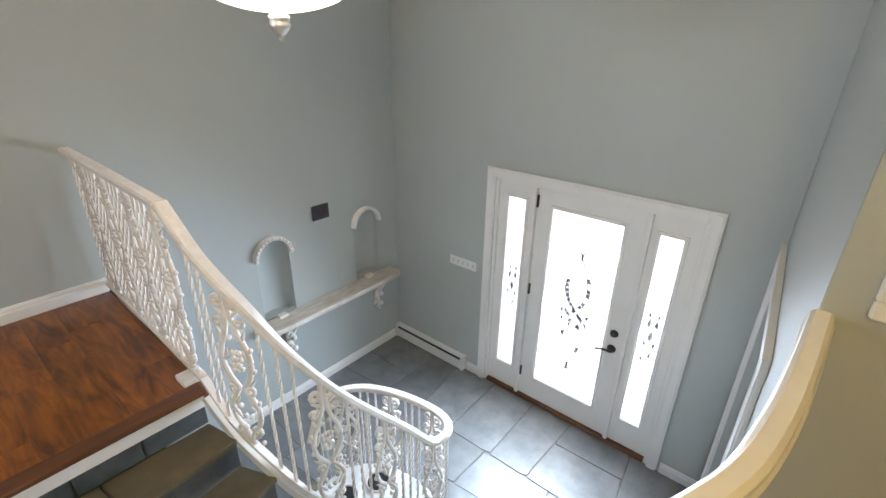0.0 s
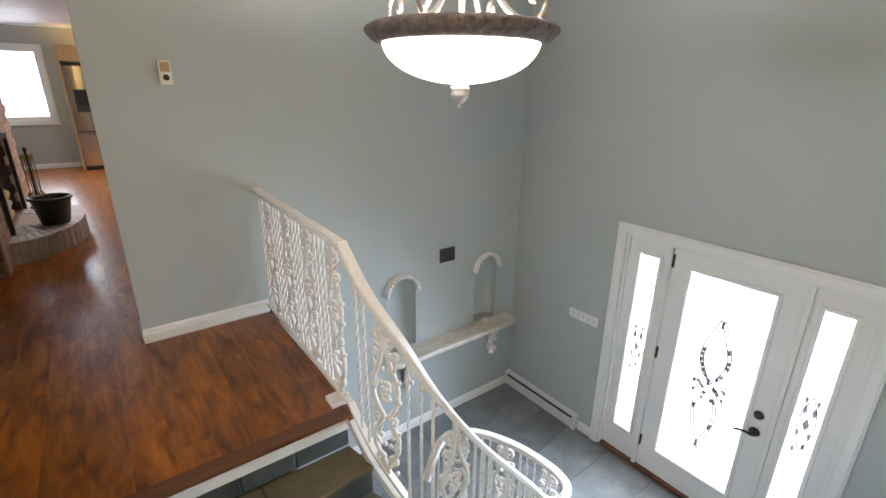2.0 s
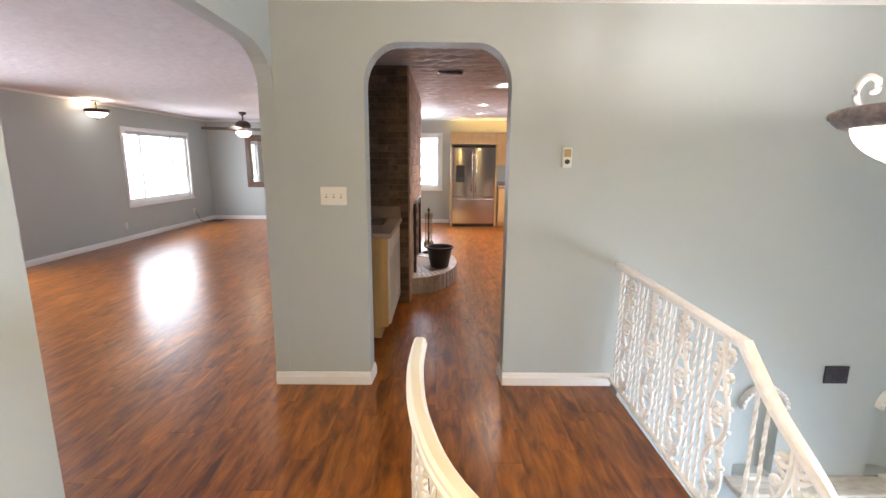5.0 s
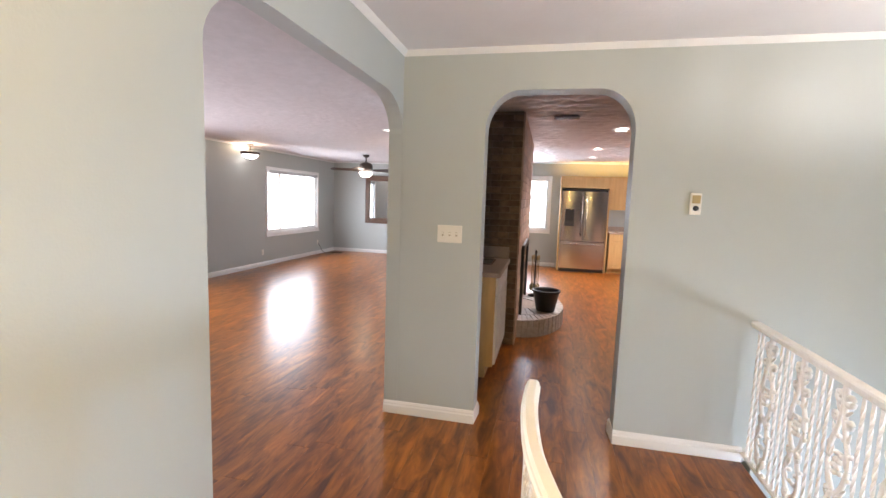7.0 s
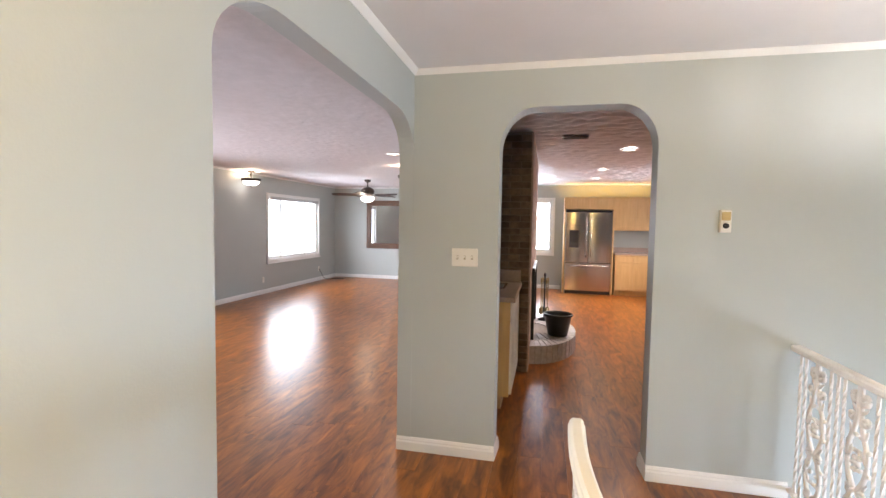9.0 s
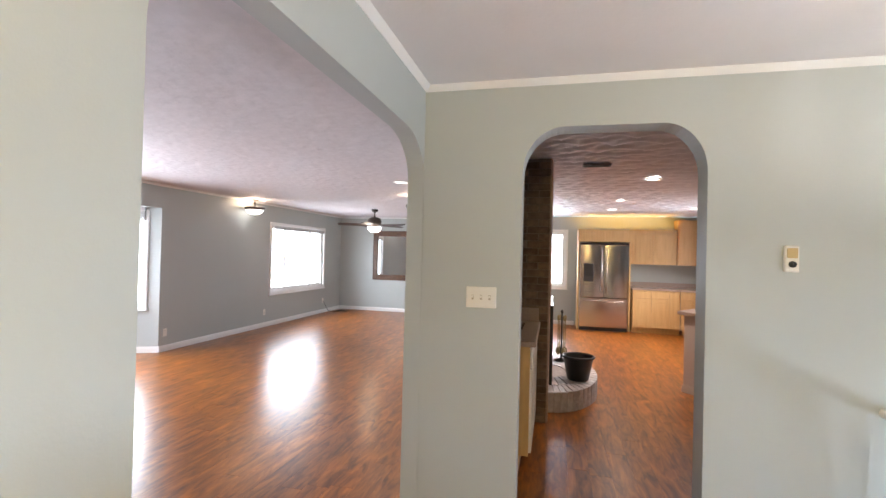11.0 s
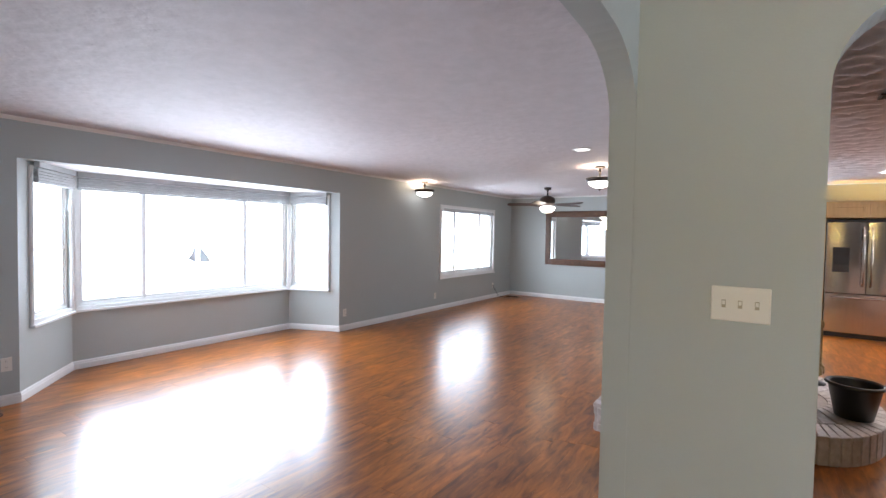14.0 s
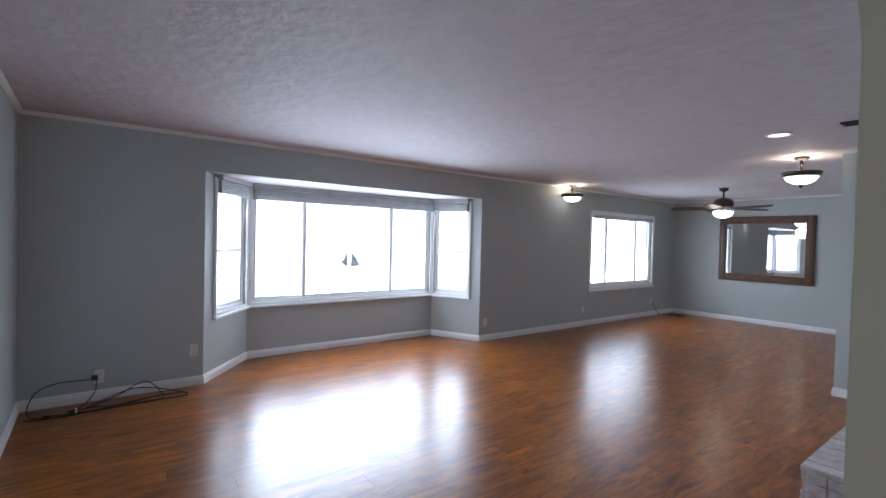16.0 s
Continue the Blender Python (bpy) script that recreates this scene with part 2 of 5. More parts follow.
def prism(bm, outline, depth, m):
    """An outline in the local xz plane, extruded along local y by depth, laid by m."""
    a = [bm.verts.new(m @ Vector((x, 0, z))) for x, z in outline]
    b = [bm.verts.new(m @ Vector((x, depth, z))) for x, z in outline]
    k = len(outline)
    bm.faces.new(a)
    bm.faces.new(b[::-1])
    for i in range(k):
        j = (i + 1) % k
        bm.faces.new((a[j], a[i], b[i], b[j]))


def lathe(bm, profile, seg=32, m=None, cap=False):
    rings = []
    for r, z in profile:
        ring = []
        for i in range(seg):
            a = 2 * math.pi * i / seg
            co = Vector((r * math.cos(a), r * math.sin(a), z))
            ring.append(bm.verts.new(m @ co if m is not None else co))
        rings.append(ring)
    for p, q in zip(rings, rings[1:]):
        for i in range(seg):
            j = (i + 1) % seg
            bm.faces.new((p[i], p[j], q[j], q[i]))
    if cap:
        bm.faces.new(rings[0][::-1])
        bm.faces.new(rings[-1])


def sweep(bm, profile, path, closed_profile=True, cap=True):
    """A profile (side, up) swept along a path of points, its up kept near z."""
    rings = []
    k = len(path)
    for i, p in enumerate(path):
        t = (Vector(path[min(i + 1, k - 1)]) - Vector(path[max(i - 1, 0)])).normalized()
        side = t.cross(Vector((0, 0, 1)))
        if side.length < 1e-4:
            side = Vector((1, 0, 0))
        side.normalize()
        up = side.cross(t).normalized()
        rings.append([bm.verts.new(Vector(p) + side * u + up * v) for u, v in profile])
    n = len(profile)
    for p, q in zip(rings, rings[1:]):
        for i in range(n if closed_profile else n - 1):
            j = (i + 1) % n
            bm.faces.new((p[i], p[j], q[j], q[i]))
    if cap and closed_profile:
        bm.faces.new(rings[0][::-1])
        bm.faces.new(rings[-1])


def tube(bm, path, r, seg=6):
    sweep(bm, [(r * math.cos(2 * math.pi * i / seg), r * math.sin(2 * math.pi * i / seg)) for i in range(seg)], path)


def blob(bm, c, r, seg=6):
    lathe(bm, [(r * math.sin(a), -r * math.cos(a)) for a in (0.15, 0.9, 1.57, 2.24, 2.99)], seg, Matrix.Translation(c))


def spline(pts, n=8):
    """A smooth line through points."""
    out = []
    P = [Vector(p) for p in pts]
    for i in range(len(P) - 1):
        a, b, c, d = P[max(i - 1, 0)], P[i], P[i + 1], P[min(i + 2, len(P) - 1)]
        for j in range(n):
            t = j / n
            out.append(0.5 * ((2 * b) + (c - a) * t + (2 * a - 5 * b + 4 * c - d) * t * t + (3 * b - a - 3 * c + d) * t ** 3))
    out.append(P[-1])
    return out


def mesh_of(name, bm, material, bevel=0.0, smooth=False):
    bmesh.ops.recalc_face_normals(bm, faces=bm.faces)
    if bevel:
        bmesh.ops.bevel(bm, geom=list(bm.edges), offset=bevel, segments=1, affect="EDGES", clamp_overlap=True)
    if smooth:
        for f in bm.faces:
            f.smooth = True
    me = bpy.data.meshes.new(name)
    bm.to_mesh(me)
    bm.free()
    me.materials.append(material)
    return me


def part(name, bm, material, parent=None, label="", bevel=0.0, smooth=False):
    """One mesh object under a thing or a part."""
    ob = new(name, mesh_of(name, bm, material, bevel, smooth))
    if parent is not None:
        ob.parent = parent
        ob.matrix_parent_inverse = parent.matrix_basis.inverted() if parent.parent is None else Matrix.Identity(4)
    if label:
        ob["label"] = label
    return ob


def thing(name, at, label, category, group="", kind=""):
    ob = new(name)
    ob.empty_display_size = 0.1
    ob.location = at
    ob.matrix_basis = Matrix.Translation(at)
    return tagged(ob, label, category, group, kind)


def solid(name, boxes, material, label, category, kind="structure", bevel=0.0):
    bm = bmesh.new()
    for b in boxes:
        box(bm, *b)
    return tagged(part(name, bm, material, None, "", bevel), label, category, "", kind)


def arch_outline(x0, x1, h, a0, a1, spring, top, rx, base=0.0, n=10):
    """A wall x0..x1 high h with an opening a0..a1 that has rounded upper corners."""
    o = [(x0, base), (a0, base), (a0, spring)]
    o += [(a0 + rx - rx * math.cos(math.pi / 2 * i / n), spring + (top - spring) * math.sin(math.pi / 2 * i / n)) for i in range(1, n + 1)]
    o += [(a1 - rx + rx * math.sin(math.pi / 2 * i / n), spring + (top - spring) * math.cos(math.pi / 2 * i / n)) for i in range(0, n + 1)]
    o += [(a1, base), (x1, base), (x1, h), (x0, h)]
    return o


def panel(bm, us, vs, holes, thick, m):
    """A wall in local u (x), v (z), thickness along y, with rectangular holes."""
    us = sorted(set(us) | {h[0] for h in holes} | {h[1] for h in holes})
    vs = sorted(set(vs) | {h[2] for h in holes} | {h[3] for h in holes})

    def full(i, j):
        if not (0 <= i < len(us) - 1 and 0 <= j < len(vs) - 1):
            return False
        u, v = (us[i] + us[i + 1]) / 2, (vs[j] + vs[j + 1]) / 2
        return not any(h[0] < u < h[1] and h[2] < v < h[3] for h in holes)

    cache = {}

    def vert(i, j, k):
        if (i, j, k) not in cache:
            cache[(i, j, k)] = bm.verts.new(m @ Vector((us[i], thick * k, vs[j])))
        return cache[(i, j, k)]
    for i in range(len(us) - 1):
        for j in range(len(vs) - 1):
            if not full(i, j):
                continue
            bm.faces.new([vert(i, j, 0), vert(i + 1, j, 0), vert(i + 1, j + 1, 0), vert(i, j + 1, 0)])
            bm.faces.new([vert(i, j, 1), vert(i, j + 1, 1), vert(i + 1, j + 1, 1), vert(i + 1, j, 1)])
            for di, dj, e in ((-1, 0, ((i, j), (i, j + 1))), (1, 0, ((i + 1, j), (i + 1, j + 1))), (0, -1, ((i, j), (i + 1, j))), (0, 1, ((i, j + 1), (i + 1, j + 1)))):
                if not full(i + di, j + dj):
                    (a, b), (c, d) = e
                    bm.faces.new([vert(a, b, 0), vert(c, d, 0), vert(c, d, 1), vert(a, b, 1)])


RZ = lambda d: Matrix.Rotation(radians(d), 4, "Z")
T = Matrix.Translation

# ---------------------------------------------------------------- structure
A, D, F, W, N = 3.26, 3.165, -1.575, -6.19, 11.93
H, HL = 2.455, 2.41          # foyer ceiling, living and kitchen ceiling
SY = 0.13                   # south wall of the foyer
WB0, WB1 = -1.535, -1.44     # wall between hall and living room
KX, KN = 2.56, 11.42         # kitchen east and north walls

# north wall of hall and foyer with kitchen archway and two niches
bm = bmesh.new()
MA = T((0, A, 0))
prism(bm, arch_outline(WB0, 0.8, H, -0.893, 0.005, 1.95, 2.20, 0.21), 0.16, MA)
for x0, x1, n0, n1 in ((0.8, 2.25, 1.672, 1.958), (2.25, D, 2.625, 2.905)):
    prism(bm, arch_outline(x0, x1, H, n0, n1, -0.155, -0.01, (n1 - n0) / 2, base=-0.69), 0.16, MA)
box(bm, 0.8, D, A, A + 0.16, F - 0.1, -0.69)
tagged(part("wall_north", bm, PAINT), "sage grey painted wall with rounded archway and two niches", "wall", kind="structure")
for n0, n1 in ((1.672, 1.958), (2.625, 2.905)):
    bm = bmesh.new()
    c, r = (n0 + n1) / 2, (n1 - n0) / 2 + 0.004
    rows = []
    for zz in (-0.70, -0.5, -0.3, -0.155):
        rows.append([bm.verts.new((c - r * math.cos(math.pi * i / 12), A + 0.02 + 0.10 * math.sin(math.pi * i / 12), zz)) for i in range(13)])
    for k in range(1, 5):
        a = math.pi / 2 * k / 4
        rows.append([bm.verts.new((c - r * math.cos(a) * math.cos(math.pi * i / 12), A + 0.02 + 0.10 * math.cos(a) * math.sin(math.pi * i / 12), -0.155 + 0.15 * math.sin(a))) for i in range(13)])
    for p, q in zip(rows, rows[1:]):
        for i in range(12):
            bm.faces.new((p[i], p[i + 1], q[i + 1], q[i]))
    tagged(part("wall_niche", bm, PAINT, None, smooth=True), "shallow curved arched wall niche painted sage grey", "niche", "wall niches", "structure")

# east wall of the foyer, open for the entrance unit
bm = bmesh.new()
DY0, DY1, DT = 0.56, 2.105, 0.435     # rough opening of the entrance
panel(bm, [SY - 0.15, A + 0.16], [F - 0.1, H], [(DY0, DY1, F, DT)], 0.16, Matrix.Translation((D + 0.16, 0, 0)) @ RZ(90))
tagged(part("wall_east", bm, PAINT), "tall sage grey painted foyer wall around the entrance", "wall", kind="structure")
# south wall of the foyer, turned slightly askew to fit the camera's view, with a cased doorway
SKEW = T((1.37, 0.075, 0)) @ RZ(3.3) @ T((-1.37, -SY, 0))
bm = bmesh.new()
panel(bm, [1.38, D], [F - 0.1, H], [(1.93, 3.02, F, 0.34)], 0.15, SKEW @ T((0, SY - 0.15, 0)))
tagged(part("wall_south", bm, PAINT), "sage grey painted foyer wall with a cased doorway", "wall", kind="structure")
solid("wall_closet", [(1.37, D, -0.9, -0.85, F - 0.1, 0.6)], PAINT, "plain wall behind the lower doorway", "wall")
solid("wall_hall_east", [(1.37, 1.49, -1.7, 0.074, F - 0.1, H)], PAINT, "sage painted wall at the end of the hall railing", "wall")
solid("wall_hall_south", [(WB0, 1.37, -1.82, -1.7, -0.3, H)], PAINT, "plain painted wall closing the hall", "wall")
# wall between hall and living room with a wide archway
bm = bmesh.new()
prism(bm, arch_outline(-1.7, A - 0.002, H, 1.445, A - 0.004, 1.93, 2.15, 0.34), 0.095, Matrix.Translation((WB1, 0, 0)) @ RZ(90))
tagged(part("wall_living_arch", bm, PAINT), "sage grey painted wall with a wide round-cornered archway", "wall", kind="structure")
# walls round the living room
bm = bmesh.new()
panel(bm, [1.16, N + 0.12], [-0.1, HL], [(2.62, 6.22, -0.1, 2.07), (8.86, 10.98, 0.68, 2.0)], 0.14, Matrix.Translation((W, 0, 0)) @ RZ(90))
tagged(part("wall_west", bm, PAINT), "long sage grey living room wall with bay opening and window", "wall", kind="structure")
solid("wall_living_north", [(W, -1.6, N, N + 0.12, -0.1, HL)], PAINT, "sage grey painted wall behind the large mirror", "wall")
solid("wall_living_south", [(W, WB0 - 0.002, 1.16, 1.28, -0.1, HL)], PAINT, "sage grey painted end wall of the living room", "wall")
solid("wall_stub", [(-2.48, -1.5, 7.65, N - 0.002, -0.1, HL)], PAINT, "sage grey painted projecting wall beside the fireplace", "wall")
solid("wall_bar", [(WB0, WB0 + 0.075, A + 0.162, 5.06, -0.1, HL)], PAINT, "painted wall behind the wet bar", "wall")
# bay walls under, over and between the windows
BL, BR, BX = (W, 2.62), (W, 6.22), -6.93
BIL, BIR = (BX, 3.204), (BX, 5.89)


def facet(p, q):
    """Local x from p to q, y outwards."""
    a = math.atan2(q[1] - p[1], q[0] - p[0])
    return Matrix.Translation((p[0], p[1], 0)) @ Matrix.Rotation(a, 4, "Z"), math.hypot(q[0] - p[0], q[1] - p[1])


BAY = []
for p, q, holes in ((BL, BIL, (0.20, 0.90)), (BIL, BIR, (0.04, 2.646)), (BIR, BR, (0.03, 0.62))):
    m, ln = facet(p, q)
    BAY.append((m, ln, holes))
    bm = bmesh.new()
    panel(bm, [0, ln], [-0.1, 2.3], [(*holes, 0.66, 2.0)], 0.10, m)
    tagged(part("wall_bay", bm, PAINT), "sage grey painted bay wall under and beside its window", "wall", "bay walls", "structure")
bm = bmesh.new()
prism(bm, [(-6.34, 2.5), (-6.34, 6.3), (-7.1, 6.0), (-7.1, 3.1)], 0.06, Matrix.Translation((0, 0, 2.13)) @ Matrix.Rotation(radians(-90), 4, "X"))
tagged(part("ceiling_bay", bm, CEIL), "white painted ceiling of the bay", "ceiling", kind="structure")
# kitchen walls
bm = bmesh.new()
panel(bm, [-1.6, KX + 0.12], [-0.1, HL], [(-1.20, -0.47, 0.86, 2.06)], 0.12, T((0, KN, 0)))
tagged(part("wall_kitchen_north", bm, PAINT), "sage painted kitchen wall with a window beside the refrigerator", "wall", kind="structure")
bm = bmesh.new()
panel(bm, [A + 0.162, KN], [-0.1, HL], [(8.65, 9.95, 1.05, 2.0)], 0.12, Matrix.Translation((KX + 0.12, 0, 0)) @ RZ(90))
tagged(part("wall_kitchen_east", bm, PAINT), "sage painted kitchen wall with a window", "wall", kind="structure")

# floors under the pieces
GUARD = spline([(-0.492, 1.97, 0), (-0.497, 1.70, 0), (-0.460, 1.40, 0), (-0.347, 1.107, 0), (0.0, 0.67, 0), (0.345, 0.355, 0), (0.690, 0.162, 0), (0.94, 0.098, 0), (1.37, 0.066, 0)], 6)
bm = bmesh.new()
prism(bm, [(WB0 - 0.02, -1.82), (1.37, -1.82)] + [(p.x, p.y) for p in GUARD[::-1]] + [(0.74, 1.97), (0.74, A), (0.005, A), (0.005, A + 0.16), (-0.893, A + 0.16), (-0.893, A), (WB0 - 0.02, A)],
      0.07, Matrix.Translation((0, 0, -0.004)) @ Matrix.Rotation(radians(-90), 4, "X"))
tagged(part("floor_hall", bm, WOOD), "glossy reddish brown plank floor of the hall", "floor", kind="structure")
bm = bmesh.new()
box(bm, W, WB0 - 0.02, 1.28, N, -0.2, -0.004)
box(bm, WB0 - 0.02, -1.5, A, N, -0.2, -0.004)
prism(bm, [(W, 2.62), (W, 6.22), (BX, 5.89), (BX, 3.204)], 0.19, Matrix.Translation((0, 0, -0.004)) @ Matrix.Rotation(radians(-90), 4, "X"))
tagged(part("floor_living", bm, WOOD), "glossy reddish brown plank floor of the living room", "floor", kind="structure")
solid("floor_kitchen", [(-1.5, KX, A + 0.16, KN, -0.2, -0.004)], WOOD, "glossy plank floor of the kitchen", "floor")
solid("floor_foyer", [(-1.0, D + 0.2, -0.9, A, F - 0.12, F - 0.006)], GROUT, "grouted bed of the slate foyer floor", "floor")
solid("floor_edge", [(-0.49, 0.70, 1.945, 1.968, -0.075, -0.020)], TRIM, "white painted board under the landing edge", "trim")
solid("ceiling_foyer", [(WB0, D + 0.16, -1.82, A + 0.1, H, H + 0.1)], CEIL, "white painted ceiling over hall and foyer", "ceiling")
solid("ceiling_living", [(W - 0.1, -1.5, 1.16, N + 0.12, HL, HL + 0.1)], CEIL_TEX, "pinkish white stamped plaster ceiling", "ceiling")
CNX, CNY = 150, 300
kv, kf = [], []
for j in range(CNY + 1):
    y = A + 0.162 + (KN + 0.02 - A - 0.162) * j / CNY
    for i in range(CNX + 1):
        x = -1.5 + (KX + 1.52) * i / CNX
        row = y / 0.215 + 0.55 * noise.noise((x * 1.3, y * 1.1, 2.0))
        arch = abs(math.sin(math.pi * (x / 0.29 + 0.37 * math.floor(row)) + 1.4 * noise.noise((x * 2.2, y * 2.2, 7.0))))
        ph = (row + 0.46 * arch + 0.24 * noise.noise((x * 5.0, y * 5.0, 1.0))) % 1.0
        crest = ph / 0.72 if ph < 0.72 else (1.0 - ph) / 0.28
        crest = crest * crest * (3 - 2 * crest)
        kv.append((x, y, HL + 0.028 - 0.024 * crest + 0.004 * noise.noise((x * 11, y * 15, 4.7))))
for j in range(CNY):
    for i in range(CNX):
        a = j * (CNX + 1) + i
        kf.append((a, a + CNX + 1, a + CNX + 2, a + 1))
kb = len(kv)
kv += [(x, y, z) for z in (HL + 0.045, HL + 0.10) for x, y in ((-1.5, A + 0.161), (KX + 0.1, A + 0.161), (KX + 0.1, KN + 0.1), (-1.5, KN + 0.1))]
kf += [tuple(kb + q for q in f) for f in ((0, 3, 2, 1), (4, 5, 6, 7), (0, 1, 5, 4), (1, 2, 6, 5), (2, 3, 7, 6), (3, 0, 4, 7))]
kc = bpy.data.meshes.new("ceiling_kitchen")
kc.from_pydata(kv, [], kf)
for f in kc.polygons:
    f.use_smooth = f.index < CNX * CNY
kc.materials.append(CEIL_SWIRL)
tagged(new("ceiling_kitchen", kc), "white swirled plaster kitchen ceiling", "ceiling", kind="structure")


def run_trim(name, profile, runs, label, material=TRIM):
    """Trim swept along straight runs: each a start, an end; profile (out, up), out to the run's right."""
    bm = bmesh.new()
    for r in runs:
        sweep(bm, profile, [Vector(p) for p in r])
    tagged(part(name, bm, material), label, "trim", kind="structure")


BASE = [(0, 0), (0.018, 0), (0.018, 0.055), (0.012, 0.066), (0.014, 0.072), (0.006, 0.088), (0, 0.088)]
CROWN = [(0, 0.030), (0.005, 0.030), (0.008, 0.034), (0.014, 0.040), (0.027, 0.055), (0.030, 0.058), (0.030, 0.062), (0, 0.062)]
run_trim("baseboard_hall", BASE, [[(WB0, A, 0), (-0.893, A, 0), (-0.893, A + 0.16, 0)], [(0.005, A + 0.16, 0), (0.005, A, 0), (0.74, A, 0)],
                                  [(WB1, -1.7, 0), (WB1, 1.445, 0), (WB0, 1.445, 0)]], "white moulded baseboard along the hall wall")
run_trim("baseboard_foyer", BASE, [[(0.0, A, F), (D, A, F)], [(D, 2.31, F), (D, 2.18, F)], [(D, 0.47, F), (D, 0.185, F)], [SKEW @ Vector((1.84, SY, F)), SKEW @ Vector((1.4, SY, F))]],
         "white moulded baseboard along the foyer wall")
run_trim("baseboard_living", BASE, [[(W, 1.28, 0), (*BL, 0), (*BIL, 0), (*BIR, 0), (*BR, 0), (W, N, 0)], [(W, N, 0), (-2.48, N, 0)], [(-2.48, N, 0), (-2.48, 7.65, 0), (-1.62, 7.65, 0)],
                                    [(WB0, 1.28, 0), (W, 1.28, 0)]],
         "white moulded baseboard round the living room")
run_trim("baseboard_kitchen", BASE, [[(-1.5, KN, 0), (-0.25, KN, 0)]], "white moulded baseboard beside the refrigerator")
run_trim("crown_hall", CROWN, [[(WB1, A, H - 0.062), (D, A, H - 0.062)], [(WB1, -1.7, H - 0.062), (WB1, A, H - 0.062)], [(D, A, H - 0.062), (D, SY, H - 0.062)]],
         "white crown moulding along the foyer ceiling")
run_trim("crown_living", CROWN, [[(W, 1.28, HL - 0.062), (W, N, HL - 0.062), (-2.48, N, HL - 0.062)], [(WB0, 1.28, HL - 0.062), (W, 1.28, HL - 0.062)]],
         "pinkish white crown moulding along the living room ceiling")


def casing(name, m, w, z0, z1, width, label, sill=True, proud=0.02):
    """Flat moulded casing round an opening 0..w in local x; the room is at local -y."""
    bm = bmesh.new()
    e = 0.006
    for x0, x1, a, b in ((-width, e, z0 - (width if sill else 0), z1 + width), (w - e, w + width, z0 - (width if sill else 0), z1 + width), (e, w - e, z1 - e, z1 + width)):
        box(bm, x0, x1, -proud, -0.001, a, b, m)
        box(bm, x0 + 0.01, x1 - 0.01, -proud - 0.006, -proud + 0.001, a + (0.01 if a > z0 else 0), b - 0.01, m)
    if sill:
        box(bm, e, w - e, -proud, -0.001, z0 - width, z0 + e, m)
        box(bm, -width - 0.01, w + width + 0.01, -proud - 0.025, -0.001, z0 - width - 0.025, z0 - width, m)
    return tagged(part(name, bm, TRIM, None, bevel=0.002), label, "trim", kind="structure")


def window(name, m, w, z0, z1, mullions, label, rail=None, depth=0.08):
    """A window in local x 0..w, its glass set into the wall (local +y)."""
    t = thing(name, m @ Vector((w / 2, 0, z0)), label, "window", kind="structure")
    bm = bmesh.new()
    f = 0.035
    for x0, x1, a, b in ((0, f, z0, z1), (w - f, w, z0, z1), (f, w - f, z0, z0 + f), (f, w - f, z1 - f, z1)):
        box(bm, x0, x1, 0.02, depth, a, b, m)
    part("window_frame", bm, TRIM, t, bevel=0.003)
    xs = [f] + [x for x in mullions] + [w - f]
    for x in mullions:
        bm = bmesh.new()
        box(bm, x - 0.02, x + 0.02, 0.025, depth - 0.01, z0 + f, z1 - f, m)
        part("mullion", bm, TRIM, t, bevel=0.003)
    if rail is not None:
        for x0, x1 in zip(xs, xs[1:]):
            bm = bmesh.new()
            box(bm, x0, x1, 0.025, depth - 0.012, rail - 0.02, rail + 0.02, m)
            part("meeting_rail", bm, TRIM, t, bevel=0.003)
    for x0, x1 in zip(xs, xs[1:]):
        bm = bmesh.new()
        s = 0.028
        for c in ((x0, x0 + s, z0 + f, z1 - f), (x1 - s, x1, z0 + f, z1 - f), (x0 + s, x1 - s, z0 + f, z0 + f + s), (x0 + s, x1 - s, z1 - f - s, z1 - f)):
            box(bm, c[0], c[1], 0.035, 0.06, c[2], c[3], m)
        part("sash", bm, TRIM, t, bevel=0.002)
    return t


def backdrop(m, w, z0, z1):
    bm = bmesh.new()
    box(bm, -0.3, w + 0.3, 0.30, 0.31, z0 - 0.3, z1 + 0.3, m)
    tagged(part("backdrop", bm, BACKGLOW), "overexposed bright daylight outside a window", "backdrop", kind="structure")


labels = ("narrow white double-hung window in the bay side", "wide white three-part bay window with raised blinds", "narrow white double-hung window in the bay side")
for k, (m, ln, (a, b)) in enumerate(BAY):
    mm = m @ T((a, 0, 0))
    w = b - a
    window(f"window_{k + 1}", mm, w, 0.66, 2.0, [w * 0.25, w * 0.742] if k == 1 else [], labels[k], None if k == 1 else 1.29)
    casing("window_casing", mm, w, 0.66, 2.0, 0.03 if k == 1 else 0.035, "white painted casing round a bay window")
    backdrop(mm, w, 0.66, 2.0)
    bl = thing("roller_blind", mm @ Vector((w / 2, -0.02, 1.885)), "grey white blind drawn up at the bay window head", "blind", "bay blinds")
    for j in range(5):
        bm = bmesh.new()
        box(bm, 0.01, w - 0.01, -0.055, -0.004 + 0.003 * (j % 2), 1.885 + 0.026 * j, 1.907 + 0.026 * j, mm)
        part("slat", bm, BLIND, bl, bevel=0.003)
    bm = bmesh.new()
    box(bm, 0.0, w, -0.07, -0.026, 2.02, 2.075, mm)
    part("head_rail", bm, BLIND, bl, bevel=0.004)
mw = Matrix.Translation((W, 8.86, 0)) @ RZ(90)
window("window_4", mw, 2.12, 0.68, 2.0, [0.53, 1.55], "white three-part slider window in the living room")
